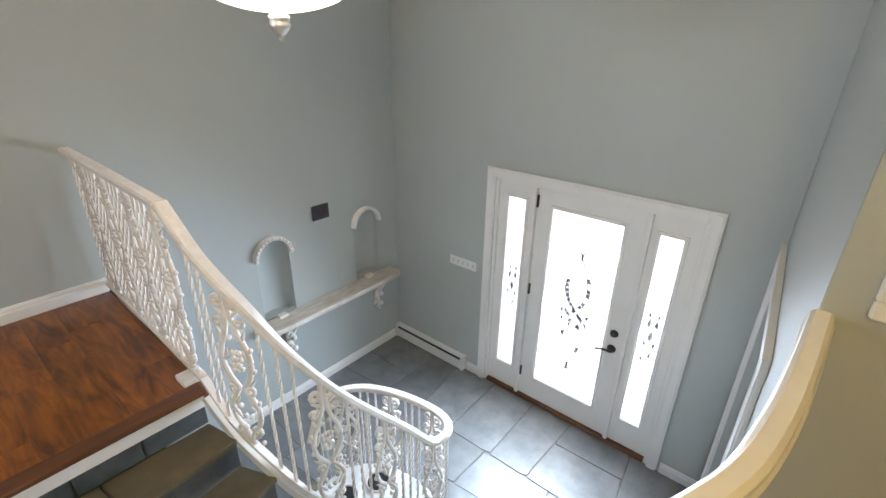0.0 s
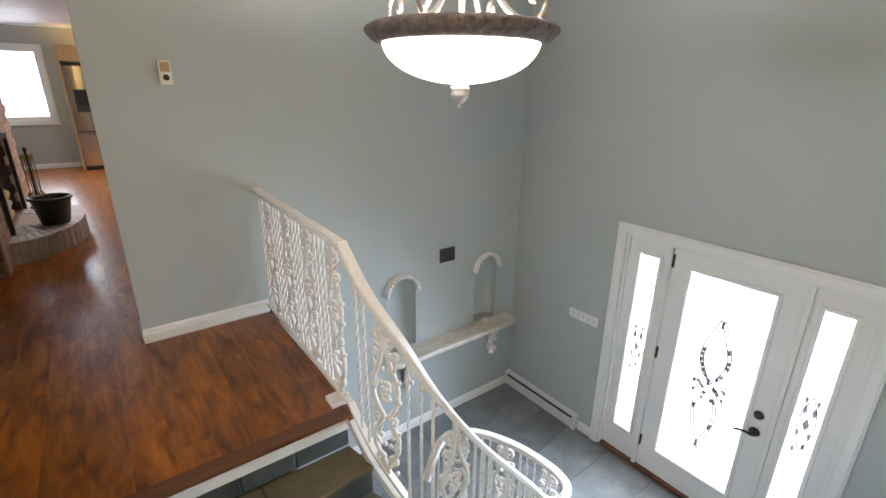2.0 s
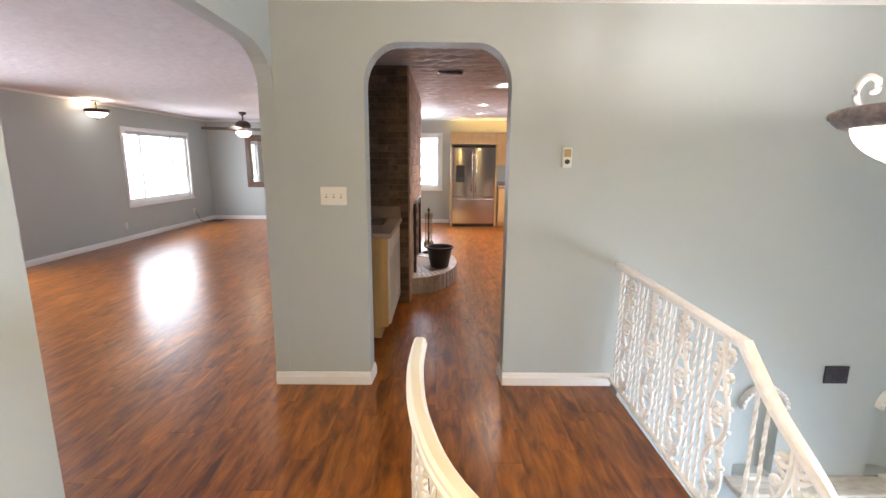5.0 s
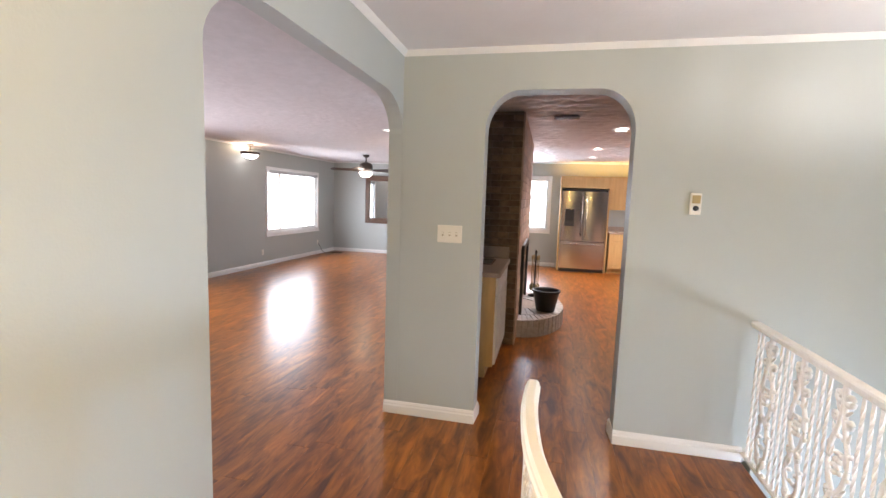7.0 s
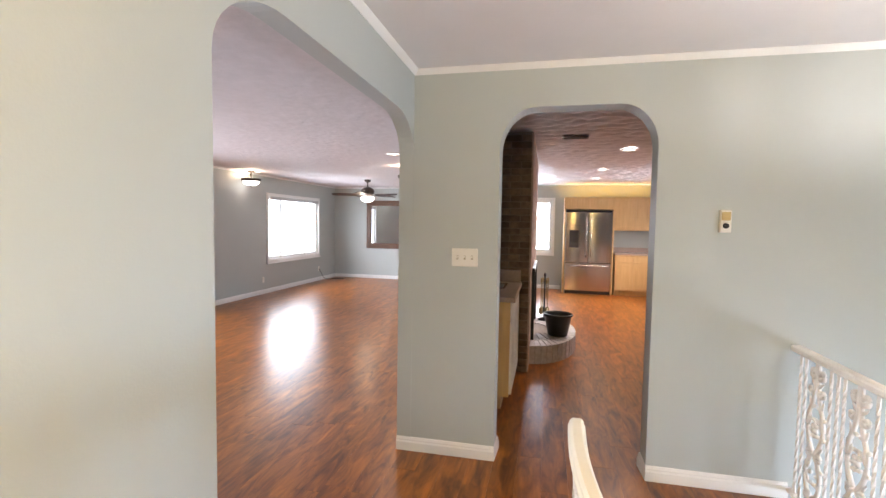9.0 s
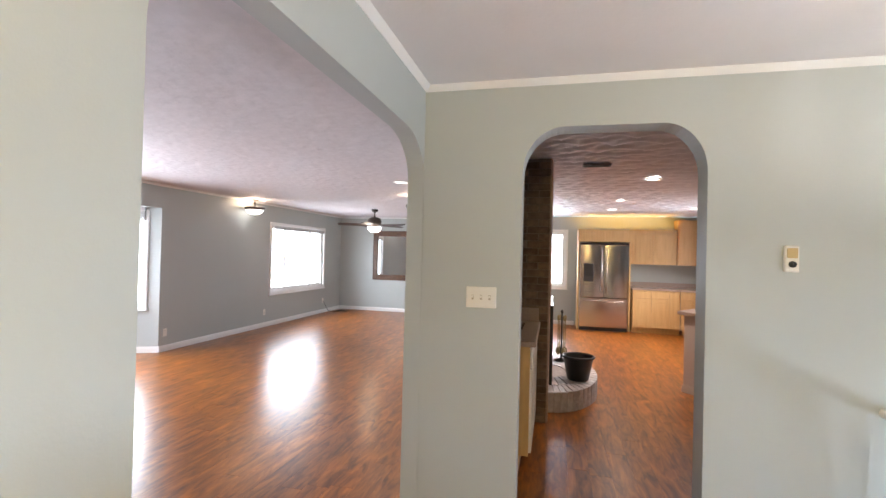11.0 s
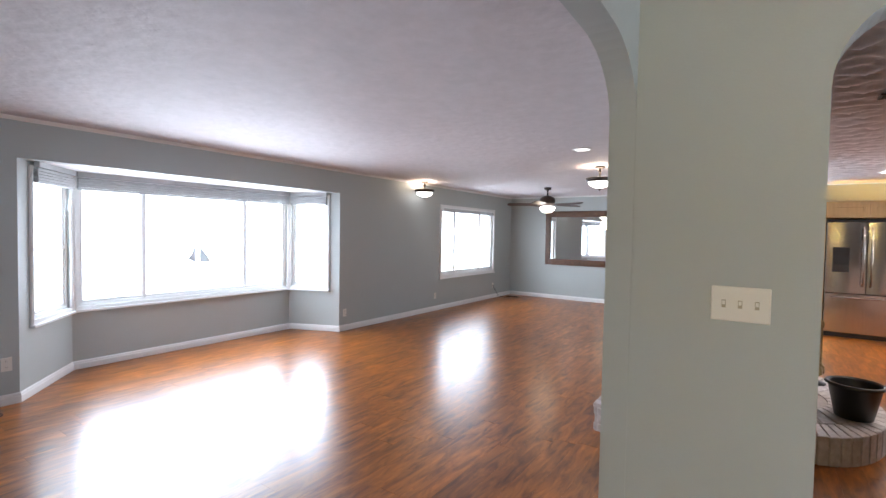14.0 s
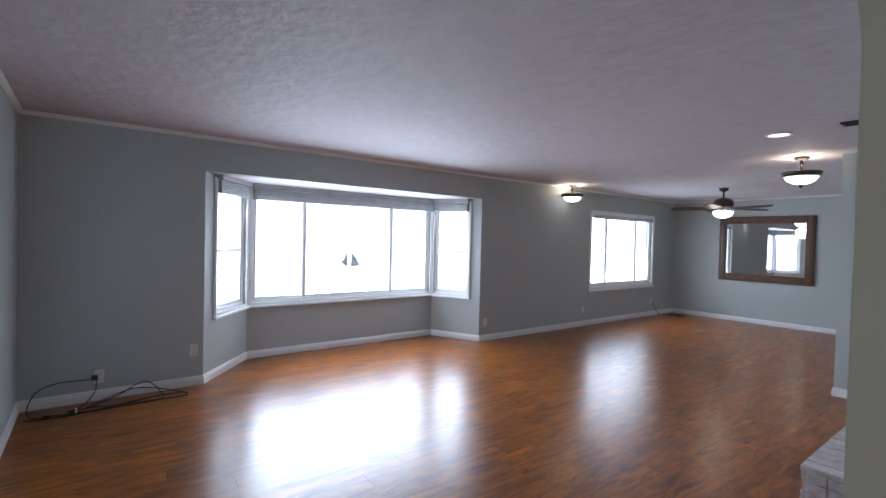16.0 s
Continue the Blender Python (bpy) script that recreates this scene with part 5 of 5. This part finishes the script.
# wet bar beside the archway
wb = cabinet("wet_bar_cabinet", Matrix.Translation((-0.868, 4.08, 0)) @ RZ(90), 0.97, 0.565, 0.0, 0.88, [0.02, 0.48, 0.95], "wet bar cabinet with maple end and white doors", kick=True, drawers=0.14, door_mat=TRIM)
bt = thing("bar_worktop", (-1.15, 4.57, 0.88), "brown speckled laminate wet bar top with upstand", "worktop")
bm = bmesh.new()
box(bm, -1.452, -0.825, 4.02, 5.048, 0.881, 0.92)
part("slab", bm, COUNTER, bt, bevel=0.006)
bm = bmesh.new()
box(bm, -1.452, -0.84, 5.018, 5.046, 0.92, 1.04)
part("upstand", bm, COUNTER, bt, bevel=0.004)
sk = thing("bar_sink", (-1.13, 4.68, 0.92), "small steel bar sink with tall curved tap", "sink")
bm = bmesh.new()
for a, b, c, d in ((-1.31, -1.29, 4.5, 4.86), (-0.97, -0.95, 4.5, 4.86), (-1.29, -0.97, 4.5, 4.52), (-1.29, -0.97, 4.84, 4.86)):
    box(bm, a, b, c, d, 0.9205, 0.928)
part("sink_rim", bm, STEEL, sk, bevel=0.002)
# basin has no depth: its inner shade is in the sheet's darker steel
bm = bmesh.new()
box(bm, -1.29, -0.97, 4.52, 4.84, 0.9203, 0.923)
part("basin", bm, mat("sink_shadow_steel", (0.20, 0.19, 0.19), None, 0.35, 0.9), sk, "flat steel sheet darkened for the shade inside the basin")
bm = bmesh.new()
tube(bm, spline([(-1.37, 4.68, 0.92), (-1.37, 4.68, 1.06), (-1.33, 4.68, 1.14), (-1.24, 4.68, 1.13), (-1.21, 4.68, 1.08)], 6), 0.011, 8)
part("tap", bm, STEEL, sk, "chrome curved tap", smooth=True)

# chimney breast: mortar core with bricks laid on it
CX, CY0, CY1 = -0.755, 5.07, 7.64
ch = thing("chimney_breast", ((-1.55 + CX) / 2, (CY0 + CY1) / 2, 0), "brown brick chimney breast, kitchen light coloured into its fireplace side", "chimney")
bm = bmesh.new()
panel(bm, [CY0, CY1], [0.0, HL - 0.001], [(5.62, 6.78, 0.2, 0.97)], 0.36, Matrix(((0, -1, 0, CX - 0.008), (1, 0, 0, 0), (0, 0, 1, 0), (0, 0, 0, 1))))
box(bm, -1.455, CX - 0.37, CY0, CY1, 0, HL - 0.001)
part("masonry_core", bm, MORTAR, ch)
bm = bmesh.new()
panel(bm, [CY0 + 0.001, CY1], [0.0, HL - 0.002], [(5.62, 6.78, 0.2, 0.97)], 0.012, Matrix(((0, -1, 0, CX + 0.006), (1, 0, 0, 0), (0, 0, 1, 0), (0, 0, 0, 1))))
part("lit_side_joints", bm, MORTAR_LIT, ch, "mortar joints coloured paler for the kitchen light")
bm = bmesh.new()
box(bm, CX - 0.366, CX - 0.355, 5.62, 6.78, 0.2, 0.97)
part("firebox_back", bm, BLACK, ch, "plain black firebox back")
# living side of the chimney
solid("wall_chimney_living", [(-1.56, -1.457, 5.062, 7.648, -0.01, HL)], PAINT, "painted wall above the living room hearth", "wall")


def brick_mesh(lx, ly, lz, material):
    bm = bmesh.new()
    box(bm, -lx / 2, lx / 2, -ly / 2, ly / 2, -lz / 2, lz / 2)
    return mesh_of("brick", bm, material, bevel=0.004)


def lay(parent, mesh, m):
    ob = new("brick", mesh)
    ob.parent = parent
    ob.matrix_parent_inverse = parent.matrix_basis.inverted()
    ob.matrix_basis = m
    return ob


BW, BH = 0.205, 0.066
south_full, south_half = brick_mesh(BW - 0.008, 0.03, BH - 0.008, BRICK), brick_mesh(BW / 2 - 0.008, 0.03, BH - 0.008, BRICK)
rows = int(HL / BH)
rb = random.Random(3)
for r in range(rows):
    z = BH * (r + 0.5) + 0.004
    x = CX - 0.002
    first = r % 2
    while x > -1.44:
        w = BW / 2 if first else BW
        first = 0
        if z > 0.9 or x > -0.95:
            lay(ch, south_full if w == BW else south_half, T((x - w / 2, CY0 - 0.004 + rb.uniform(-0.003, 0.002), z)))
        x -= w
# fireplace side laid in the brick lightened for the kitchen light
east_full, east_half = brick_mesh(0.03, BW * 1.45 - 0.008, BH * 1.45 - 0.008, BRICK_LIT), brick_mesh(0.03, BW * 0.725 - 0.008, BH * 1.45 - 0.008, BRICK_LIT)
be, bh = BW * 1.45, BH * 1.45
for r in range(int(HL / bh)):
    z = bh * (r + 0.5) + 0.004
    y = CY0 + 0.002
    first = r % 2
    while y < CY1 - 0.05:
        w = be / 2 if first else be
        first = 0
        if not (5.60 < y + w / 2 < 6.80 and 0.15 < z < 0.99):
            lay(ch, east_full if w == be else east_half, T((CX - 0.004 + rb.uniform(-0.002, 0.003), y + w / 2, z)))
        y += w
# fireplace surround, logs and tools
fs = thing("fire_screen", (CX + 0.02, 6.2, 0.2), "black metal fireplace surround with open front", "fireplace screen")
bm = bmesh.new()
for a, b, c, d in ((5.59, 5.65, 0.205, 1.01), (6.75, 6.81, 0.205, 1.01), (5.65, 6.75, 0.95, 1.01)):
    box(bm, CX + 0.013, CX + 0.045, a, b, c, d)
part("surround", bm, BLACK, fs, bevel=0.004)
lg = thing("log_stack", (CX - 0.15, 6.2, 0.2), "small stack of split logs in the firebox", "firewood")
for i in range(7):
    bm = bmesh.new()
    x = CX - 0.02 - 0.09 * (i % 3)
    z = 0.255 + 0.09 * (i // 3)
    lathe(bm, [(0.001, -0.2), (0.045, -0.2), (0.05, 0.0), (0.045, 0.2), (0.001, 0.2)], 9, T((x - 0.04, 6.2 + 0.05 * math.sin(i * 2.3), z)) @ Matrix.Rotation(radians(90), 4, "X"))
    part("log", bm, MARBLE if i % 2 else MAPLE, lg)
tl = thing("fireplace_tools", (-0.60, 6.78, 0.2), "black and brass fireplace tool set on the hearth", "fireplace tools")
bm = bmesh.new()
lathe(bm, [(0.001, 0.202), (0.085, 0.202), (0.085, 0.215), (0.012, 0.235), (0.011, 0.8), (0.02, 0.82), (0.001, 0.85)], 16, T((-0.60, 6.78, 0)))
part("stand", bm, BLACK, tl, smooth=True)
for i in range(4):
    a = i * math.pi / 2 + 0.5
    bm = bmesh.new()
    x, y = -0.60 + 0.05 * math.cos(a), 6.78 + 0.05 * math.sin(a)
    lathe(bm, [(0.006, 0.28), (0.03, 0.30), (0.026, 0.36), (0.006, 0.38), (0.006, 0.70), (0.012, 0.72), (0.015, 0.76), (0.001, 0.78)], 8, T((x, y, 0)))
    part("tool", bm, mat("tarnished_brass", (0.42, 0.33, 0.18), (0.2, 0.15, 0.08), 0.35, 0.7, scale=20), tl, "brass handled tool", smooth=True)
# round kitchen hearth of radial bricks
hk = thing("round_hearth", (-0.5, 6.25, 0), "low half-round hearth of whitewashed bricks", "hearth")
HC, HA, HB = (CX, 6.25), 0.54, 0.89
bm = bmesh.new()
o = [(HC[0] + (HA - 0.012) * math.sin(a), HC[1] - (HB - 0.012) * math.cos(a)) for a in [math.pi * i / 32 for i in range(33)]]
prism(bm, o, 0.19, Matrix.Translation((0, 0, 0.19)) @ Matrix.Rotation(radians(-90), 4, "X"))
part("mortar_bed", bm, MORTAR_PALE, hk)
for i in range(26):
    a0, a1 = math.pi * i / 26 + 0.008, math.pi * (i + 1) / 26 - 0.008
    bm = bmesh.new()
    q = [(HC[0] + k * HA * math.sin(a), HC[1] - k * HB * math.cos(a)) for k, a in ((1.0, a0), (1.0, a1), (0.72, a1), (0.72, a0))]
    prism(bm, q, 0.2, Matrix.Translation((0, 0, 0.2)) @ Matrix.Rotation(radians(-90), 4, "X"))
    part("brick", bm, BRICK_WHITE, hk, bevel=0.004)
for i in range(12):
    a0, a1 = math.pi * i / 12 + 0.012, math.pi * (i + 1) / 12 - 0.012
    bm = bmesh.new()
    q = [(HC[0] + 0.014 + k * HA * math.sin(a), HC[1] - k * HB * math.cos(a)) for k, a in ((0.70, a0), (0.70, a1), (0.34, a1), (0.34, a0))]
    prism(bm, q, 0.02, Matrix.Translation((0, 0, 0.2)) @ Matrix.Rotation(radians(-90), 4, "X"))
    part("brick", bm, BRICK_WHITE, hk, bevel=0.004)
bk = thing("bucket", (-0.44, 5.93, 0.2), "black plastic bucket standing on the round hearth", "bucket")
bm = bmesh.new()
lathe(bm, [(0.001, 0.202), (0.105, 0.202), (0.112, 0.21), (0.155, 0.43), (0.172, 0.44), (0.172, 0.458), (0.158, 0.462), (0.150, 0.44), (0.108, 0.225), (0.001, 0.222)], 32, T((-0.44, 5.93, 0)))
part("pail", bm, BLACK, bk, smooth=True)
bm = bmesh.new()
tube(bm, [(-0.44 + 0.172 * math.cos(a), 5.93 + 0.172 * math.sin(a), 0.45 - 0.05 * math.sin(a) ** 2) for a in [math.pi * i / 16 for i in range(17)]], 0.004, 6)
part("bail_handle", bm, BLACK, bk)


def downlight(x, y):
    t = thing("recessed_downlight", (x, y, HL - 0.006), "lit round recessed downlight in the ceiling", "ceiling light", "downlights")
    bm = bmesh.new()
    lathe(bm, [(0.075, -0.001), (0.098, -0.001), (0.10, -0.006), (0.078, -0.012), (0.075, -0.001)], 28, T((x, y, HL)))
    part("trim_ring", bm, TRIM, t, smooth=True)
    bm = bmesh.new()
    lathe(bm, [(0.001, -0.004), (0.076, -0.004)], 28, T((x, y, HL)))
    part("lens", bm, DOWN, t, "glowing white lens")


for x, y in ((0.335, 6.30), (0.27, 8.35), (0.31, 9.8), (1.62, 8.15), (1.66, 9.6), (-2.62, 6.30)):
    downlight(x, y)


def vent(x, y, w, d):
    t = thing("ceiling_vent", (x, y, HL - 0.01), "dark slatted ceiling vent grille", "vent", "ceiling vents")
    bm = bmesh.new()
    for a, b, c, e in ((-w / 2, w / 2, -d / 2, -d / 2 + 0.015), (-w / 2, w / 2, d / 2 - 0.015, d / 2), (-w / 2, -w / 2 + 0.015, -d / 2 + 0.015, d / 2 - 0.015), (w / 2 - 0.015, w / 2, -d / 2 + 0.015, d / 2 - 0.015)):
        box(bm, x + a, x + b, y + c, y + e, HL - 0.012, HL - 0.001)
    part("vent_frame", bm, BRONZE, t)
    bm = bmesh.new()
    box(bm, x - w / 2 + 0.01, x + w / 2 - 0.01, y - d / 2 + 0.01, y + d / 2 - 0.01, HL - 0.003, HL - 0.001)
    part("backing", bm, BLACK, t)
    for i in range(4):
        bm = bmesh.new()
        yy = y - d / 2 + 0.02 + (d - 0.04) * i / 3.0
        box(bm, x - w / 2 + 0.015, x + w / 2 - 0.015, yy - 0.004, yy + 0.004, HL - 0.010, HL - 0.004)
        part("slat", bm, BRONZE, t)


vent(-0.335, 5.42, 0.26, 0.12)
vent(-2.05, 6.25, 0.30, 0.14)

# ---------------------------------------------------------------- living room
bl = thing("hearth_ledge", (-1.7, 5.9, 0), "white painted raised brick hearth in the living room", "hearth")
HX0, HX1, HY0, HY1, HZ = -2.065, -1.562, 5.01, 7.64, 0.205
bm = bmesh.new()
box(bm, HX0 + 0.012, HX1, HY0 + 0.012, HY1 - 0.002, 0.0, HZ - 0.012)
part("mortar_bed", bm, MORTAR_PALE, bl)
hb = brick_mesh(0.03, 0.197, 0.056, BRICK_WHITE)
hs = brick_mesh(0.092, 0.03, 0.056, BRICK_WHITE)
ht2 = brick_mesh(0.497, 0.0985, 0.03, BRICK_WHITE)
for r in range(3):
    z = 0.0315 + 0.062 * r
    for i in range(12):
        lay(bl, hb, T((HX0 + 0.015, HY0 + 0.12 + 0.205 * i + (0.1 if r % 2 else 0.0), z)))
    for i in range(5):
        lay(bl, hs, T((HX0 + 0.078 + 0.0975 * i, HY0 + 0.015, z)))
for i in range(24):
    lay(bl, ht2, T((HX0 + 0.2495, HY0 + 0.052 + 0.1065 * i, HZ - 0.004)))

# mirror
mr = thing("wall_mirror", (-4.48, N - 0.03, 0.80), "large rectangular mirror in a walnut frame on the wall", "mirror")
MX0, MX1, MZ0, MZ1 = -5.26, -3.70, 0.80, 2.06
bm = bmesh.new()
f = 0.14
for a, b, c, d in ((MX0, MX0 + f, MZ0, MZ1), (MX1 - f, MX1, MZ0, MZ1), (MX0 + f, MX1 - f, MZ0, MZ0 + f), (MX0 + f, MX1 - f, MZ1 - f, MZ1)):
    box(bm, a, b, N - 0.04, N - 0.001, c, d)
    box(bm, a + 0.03, b - 0.03, N - 0.055, N - 0.039, c + 0.03, d - 0.03)
part("mirror_frame", bm, FRAMEWOOD, mr, bevel=0.006)
bm = bmesh.new()
box(bm, MX0 + f - 0.002, MX1 - f + 0.002, N - 0.03, N - 0.022, MZ0 + f - 0.002, MZ1 - f + 0.002)
part("mirror_glass", bm, MIRROR, mr, "silvered mirror glass")


def bowl_light(x, y, r, drop, label, top=HL):
    t = thing("semi_flush_lamp", (x, y, top - drop), label, "lamp", "bowl ceiling lamps")
    m = T((x, y, top))
    bm = bmesh.new()
    lathe(bm, [(0.001, -0.001), (0.065, -0.001), (0.07, -0.012), (0.05, -0.028), (0.012, -0.032)], 24, m)
    part("canopy", bm, BRONZE, t, smooth=True)
    bm = bmesh.new()
    lathe(bm, [(0.012, -0.03), (0.012, -0.055), (0.022, -0.062), (0.022, -0.075), (0.011, -0.085), (0.011, -drop + r * 0.75), (r * 0.22, -drop + r * 0.70), (r * 0.24, -drop + r * 0.64)], 24, m)
    part("stem", bm, BRONZE, t, "bronze stem and pan", smooth=True)
    bm = bmesh.new()
    lathe(bm, [(0.02, -drop + 0.012), (r * 0.45, -drop + r * 0.10 + 0.01), (r * 0.75, -drop + r * 0.34), (r * 0.92, -drop + r * 0.62), (r * 0.90, -drop + r * 0.62), (r * 0.7, -drop + r * 0.36), (0.02, -drop + 0.02)], 32, m)
    part("glass_bowl", bm, BULB, t, "glowing frosted glass bowl", smooth=True)
    bm = bmesh.new()
    lathe(bm, [(r * 0.90, -drop + r * 0.57), (r * 0.97, -drop + r * 0.57), (r * 1.06, -drop + r * 0.74), (r * 1.07, -drop + r * 0.86), (r * 0.98, -drop + r * 0.90), (r * 0.92, -drop + r * 0.82), (r * 0.90, -drop + r * 0.57)], 32, m)
    part("rim", bm, BRONZE, t, "dark bronze rim", smooth=True)
    bm = bmesh.new()
    lathe(bm, [(0.001, -drop - 0.02), (0.012, -drop - 0.012), (0.02, -drop + 0.006), (0.03, -drop + 0.014)], 16, m)
    part("finial", bm, BRONZE, t, smooth=True)


bowl_light(-5.98, 8.02, 0.165, 0.29, "small bronze semi-flush bowl lamp by the wall, lit")
bowl_light(-2.80, 7.60, 0.165, 0.30, "bronze semi-flush bowl lamp, lit")

# fixture for the added hall lamp, never in view
bowl_light(-0.70, -0.25, 0.18, 0.30, "unseen bowl lamp added on the hall ceiling for its warm light", H)

# ceiling fan
QX, QY = -4.42, 9.87
fn = thing("ceiling_fan", (QX, QY, 1.92), "bronze ceiling fan with dark blades and a lit bowl", "ceiling fan")
m = T((QX, QY, 0))
bm = bmesh.new()
lathe(bm, [(0.001, HL - 0.001), (0.07, HL - 0.001), (0.065, HL - 0.04), (0.02, HL - 0.06), (0.014, HL - 0.07), (0.014, 2.24)], 24, m)
part("downrod", bm, BRONZE, fn, smooth=True)
bm = bmesh.new()
lathe(bm, [(0.014, 2.25), (0.07, 2.245), (0.13, 2.21), (0.15, 2.16), (0.14, 2.11), (0.09, 2.075), (0.075, 2.055), (0.085, 2.045)], 32, m)
part("motor", bm, BRONZE, fn, smooth=True)
bm = bmesh.new()
lathe(bm, [(0.001, 1.925), (0.06, 1.93), (0.11, 1.955), (0.142, 2.0), (0.148, 2.03), (0.085, 2.05)], 32, m)
part("glass_bowl", bm, BULB, fn, "glowing frosted glass bowl", smooth=True)
for i in range(5):
    a = 2 * math.pi * i / 5 + 1.0
    mm = m @ Matrix.Rotation(a, 4, "Z")
    bm = bmesh.new()
    box(bm, 0.12, 0.24, -0.02, 0.02, 2.088, 2.096, mm)
    part("blade_iron", bm, BRONZE, fn, bevel=0.002)
    bm = bmesh.new()
    prism(bm, [(0.20, -0.055), (0.28, -0.068), (0.70, -0.072), (0.75, -0.05), (0.765, 0.0), (0.75, 0.05), (0.70, 0.072), (0.28, 0.068), (0.20, 0.055)], 0.008, mm @ Matrix.Translation((0, 0, 2.086)) @ Matrix.Rotation(radians(-90 + 17), 4, "X"))
    part("blade", bm, BLADEWOOD, fn, "dark walnut blade", bevel=0.002)

# cables by the skirting
cb = thing("cable_coil", (-6.0, 1.75, 0.0), "loose black cables lying by the skirting", "cable")
for pts in ([(-6.15, 1.77, 0.20), (-6.10, 1.70, 0.21), (-6.04, 1.55, 0.23), (-6.02, 1.42, 0.19), (-6.0, 1.36, 0.08), (-5.96, 1.38, 0.006), (-5.90, 1.50, 0.006)],
            [(-6.15, 1.79, 0.19), (-6.10, 1.78, 0.10), (-6.02, 1.70, 0.02), (-5.96, 1.62, 0.006), (-5.9, 1.72, 0.006), (-5.93, 1.95, 0.006), (-6.0, 2.15, 0.006)],
            [(-5.98, 1.75, 0.006), (-6.05, 1.95, 0.06), (-6.06, 2.08, 0.13), (-6.04, 2.17, 0.13), (-6.0, 2.26, 0.03), (-5.92, 2.24, 0.006), (-5.90, 2.0, 0.006), (-5.98, 1.8, 0.006), (-5.96, 1.6, 0.006)],
            [(-5.96, 1.70, 0.006), (-6.06, 1.98, 0.08), (-6.04, 2.14, 0.09), (-5.98, 2.36, 0.04), (-5.90, 2.44, 0.008), (-5.92, 2.1, 0.006), (-5.88, 1.7, 0.006), (-5.95, 1.45, 0.006)],
            [(-6.02, 2.42, 0.006), (-5.97, 2.2, 0.02), (-5.94, 1.9, 0.006), (-5.86, 1.62, 0.006), (-5.9, 1.35, 0.006)]):
    bm = bmesh.new()
    tube(bm, spline(pts, 8), 0.0045, 6)
    part("cable", bm, BLACK, cb, smooth=True)
bm = bmesh.new()
lathe(bm, [(0.001, 0), (0.007, 0.0), (0.007, 0.04), (0.001, 0.042)], 10, T((-5.90, 1.66, 0.006)))
part("plug_end", bm, TRIM, cb, "white plug end")
bm = bmesh.new()
box(bm, W + 0.009, W + 0.05, 1.755, 1.80, 0.185, 0.225)
part("plug", bm, BLACK, cb, "black plug in the outlet", bevel=0.004)
cb2 = thing("floor_cable", (-6.0, 11.2, 0.0), "grey cable trailing from the outlet to a floor register", "cable")
bm = bmesh.new()
tube(bm, spline([(-6.18, 11.02, 0.29), (-6.14, 11.05, 0.2), (-6.1, 11.15, 0.05), (-5.98, 11.3, 0.006), (-5.9, 11.5, 0.006)], 8), 0.006, 6)
part("cable", bm, BLACK, cb2, smooth=True)
rg = thing("floor_register", (-5.9, 11.6, 0.0), "brown metal floor register near the corner", "vent")
bm = bmesh.new()
box(bm, -6.05, -5.75, 11.45, 11.58, 0.0, 0.012)
part("grille_plate", bm, BRONZE, rg, bevel=0.003)
for i in range(6):
    bm = bmesh.new()
    box(bm, -6.03 + 0.045 * i, -6.0 + 0.045 * i, 11.47, 11.56, 0.0115, 0.014)
    part("louvre", bm, BLACK, rg)

# ---------------------------------------------------------------- floor planks
PW, PL = 0.898 / 6, 1.22
plank_meshes = {}
prng = random.Random(21)


def column(floor, x, w, y0, y1, slope, phase):
    """One row of planks along y, each laid on the floor as its own piece."""
    y = y0 - phase
    while y < y1 - 0.005:
        a, b = max(y, y0), min(y + PL, y1)
        y += PL
        if b - a < 0.03:
            continue
        key = (round(w, 3), round(b - a, 2))
        if key not in plank_meshes:
            bm = bmesh.new()
            box(bm, -key[0] / 2 + 0.0003, key[0] / 2 - 0.0003, -(b - a) / 2 + 0.0003, (b - a) / 2 - 0.0003, -0.007, 0.0)
            plank_meshes[key] = mesh_of("plank", bm, WOOD, bevel=0.0004)
        ob = new("plank", plank_meshes[key])
        ob.parent = floor
        ob.matrix_basis = Matrix.Translation((x + w / 2, (a + b) / 2, prng.uniform(-0.0003, 0.0))) @ Matrix.Rotation(radians(prng.uniform(-slope, slope)), 4, "Y")


living, hall, kitchen = (bpy.data.objects[k] for k in ("floor_living", "floor_hall", "floor_kitchen"))
X0 = -0.893 - 36 * PW
for k in range(60):
    x = X0 + k * PW
    c, ph = x + PW / 2, prng.uniform(0.05, 1.15)
    if x > KX - 0.02:
        break
    if c < WB0 + 0.03:
        column(living, max(x, W + 0.004), PW - max(0, W + 0.004 - x), 1.29, N - 0.004, 0.05, ph) if x + PW > W + 0.03 else None
    elif c < -0.893:
        column(hall, x, PW, -1.69, A - 0.002, 0.012, ph)
    elif c < 0.005:
        column(kitchen, x, PW, 2.021 if c > -0.55 else -1.69, KN - 0.004, 0.012, ph)
    else:
        if c < 0.74:
            column(hall, x, min(PW, 0.715 - x), 2.021, A - 0.002, 0.012, ph)
        column(kitchen, x, min(PW, KX - x), A + 0.162, KN - 0.004, 0.012, ph)
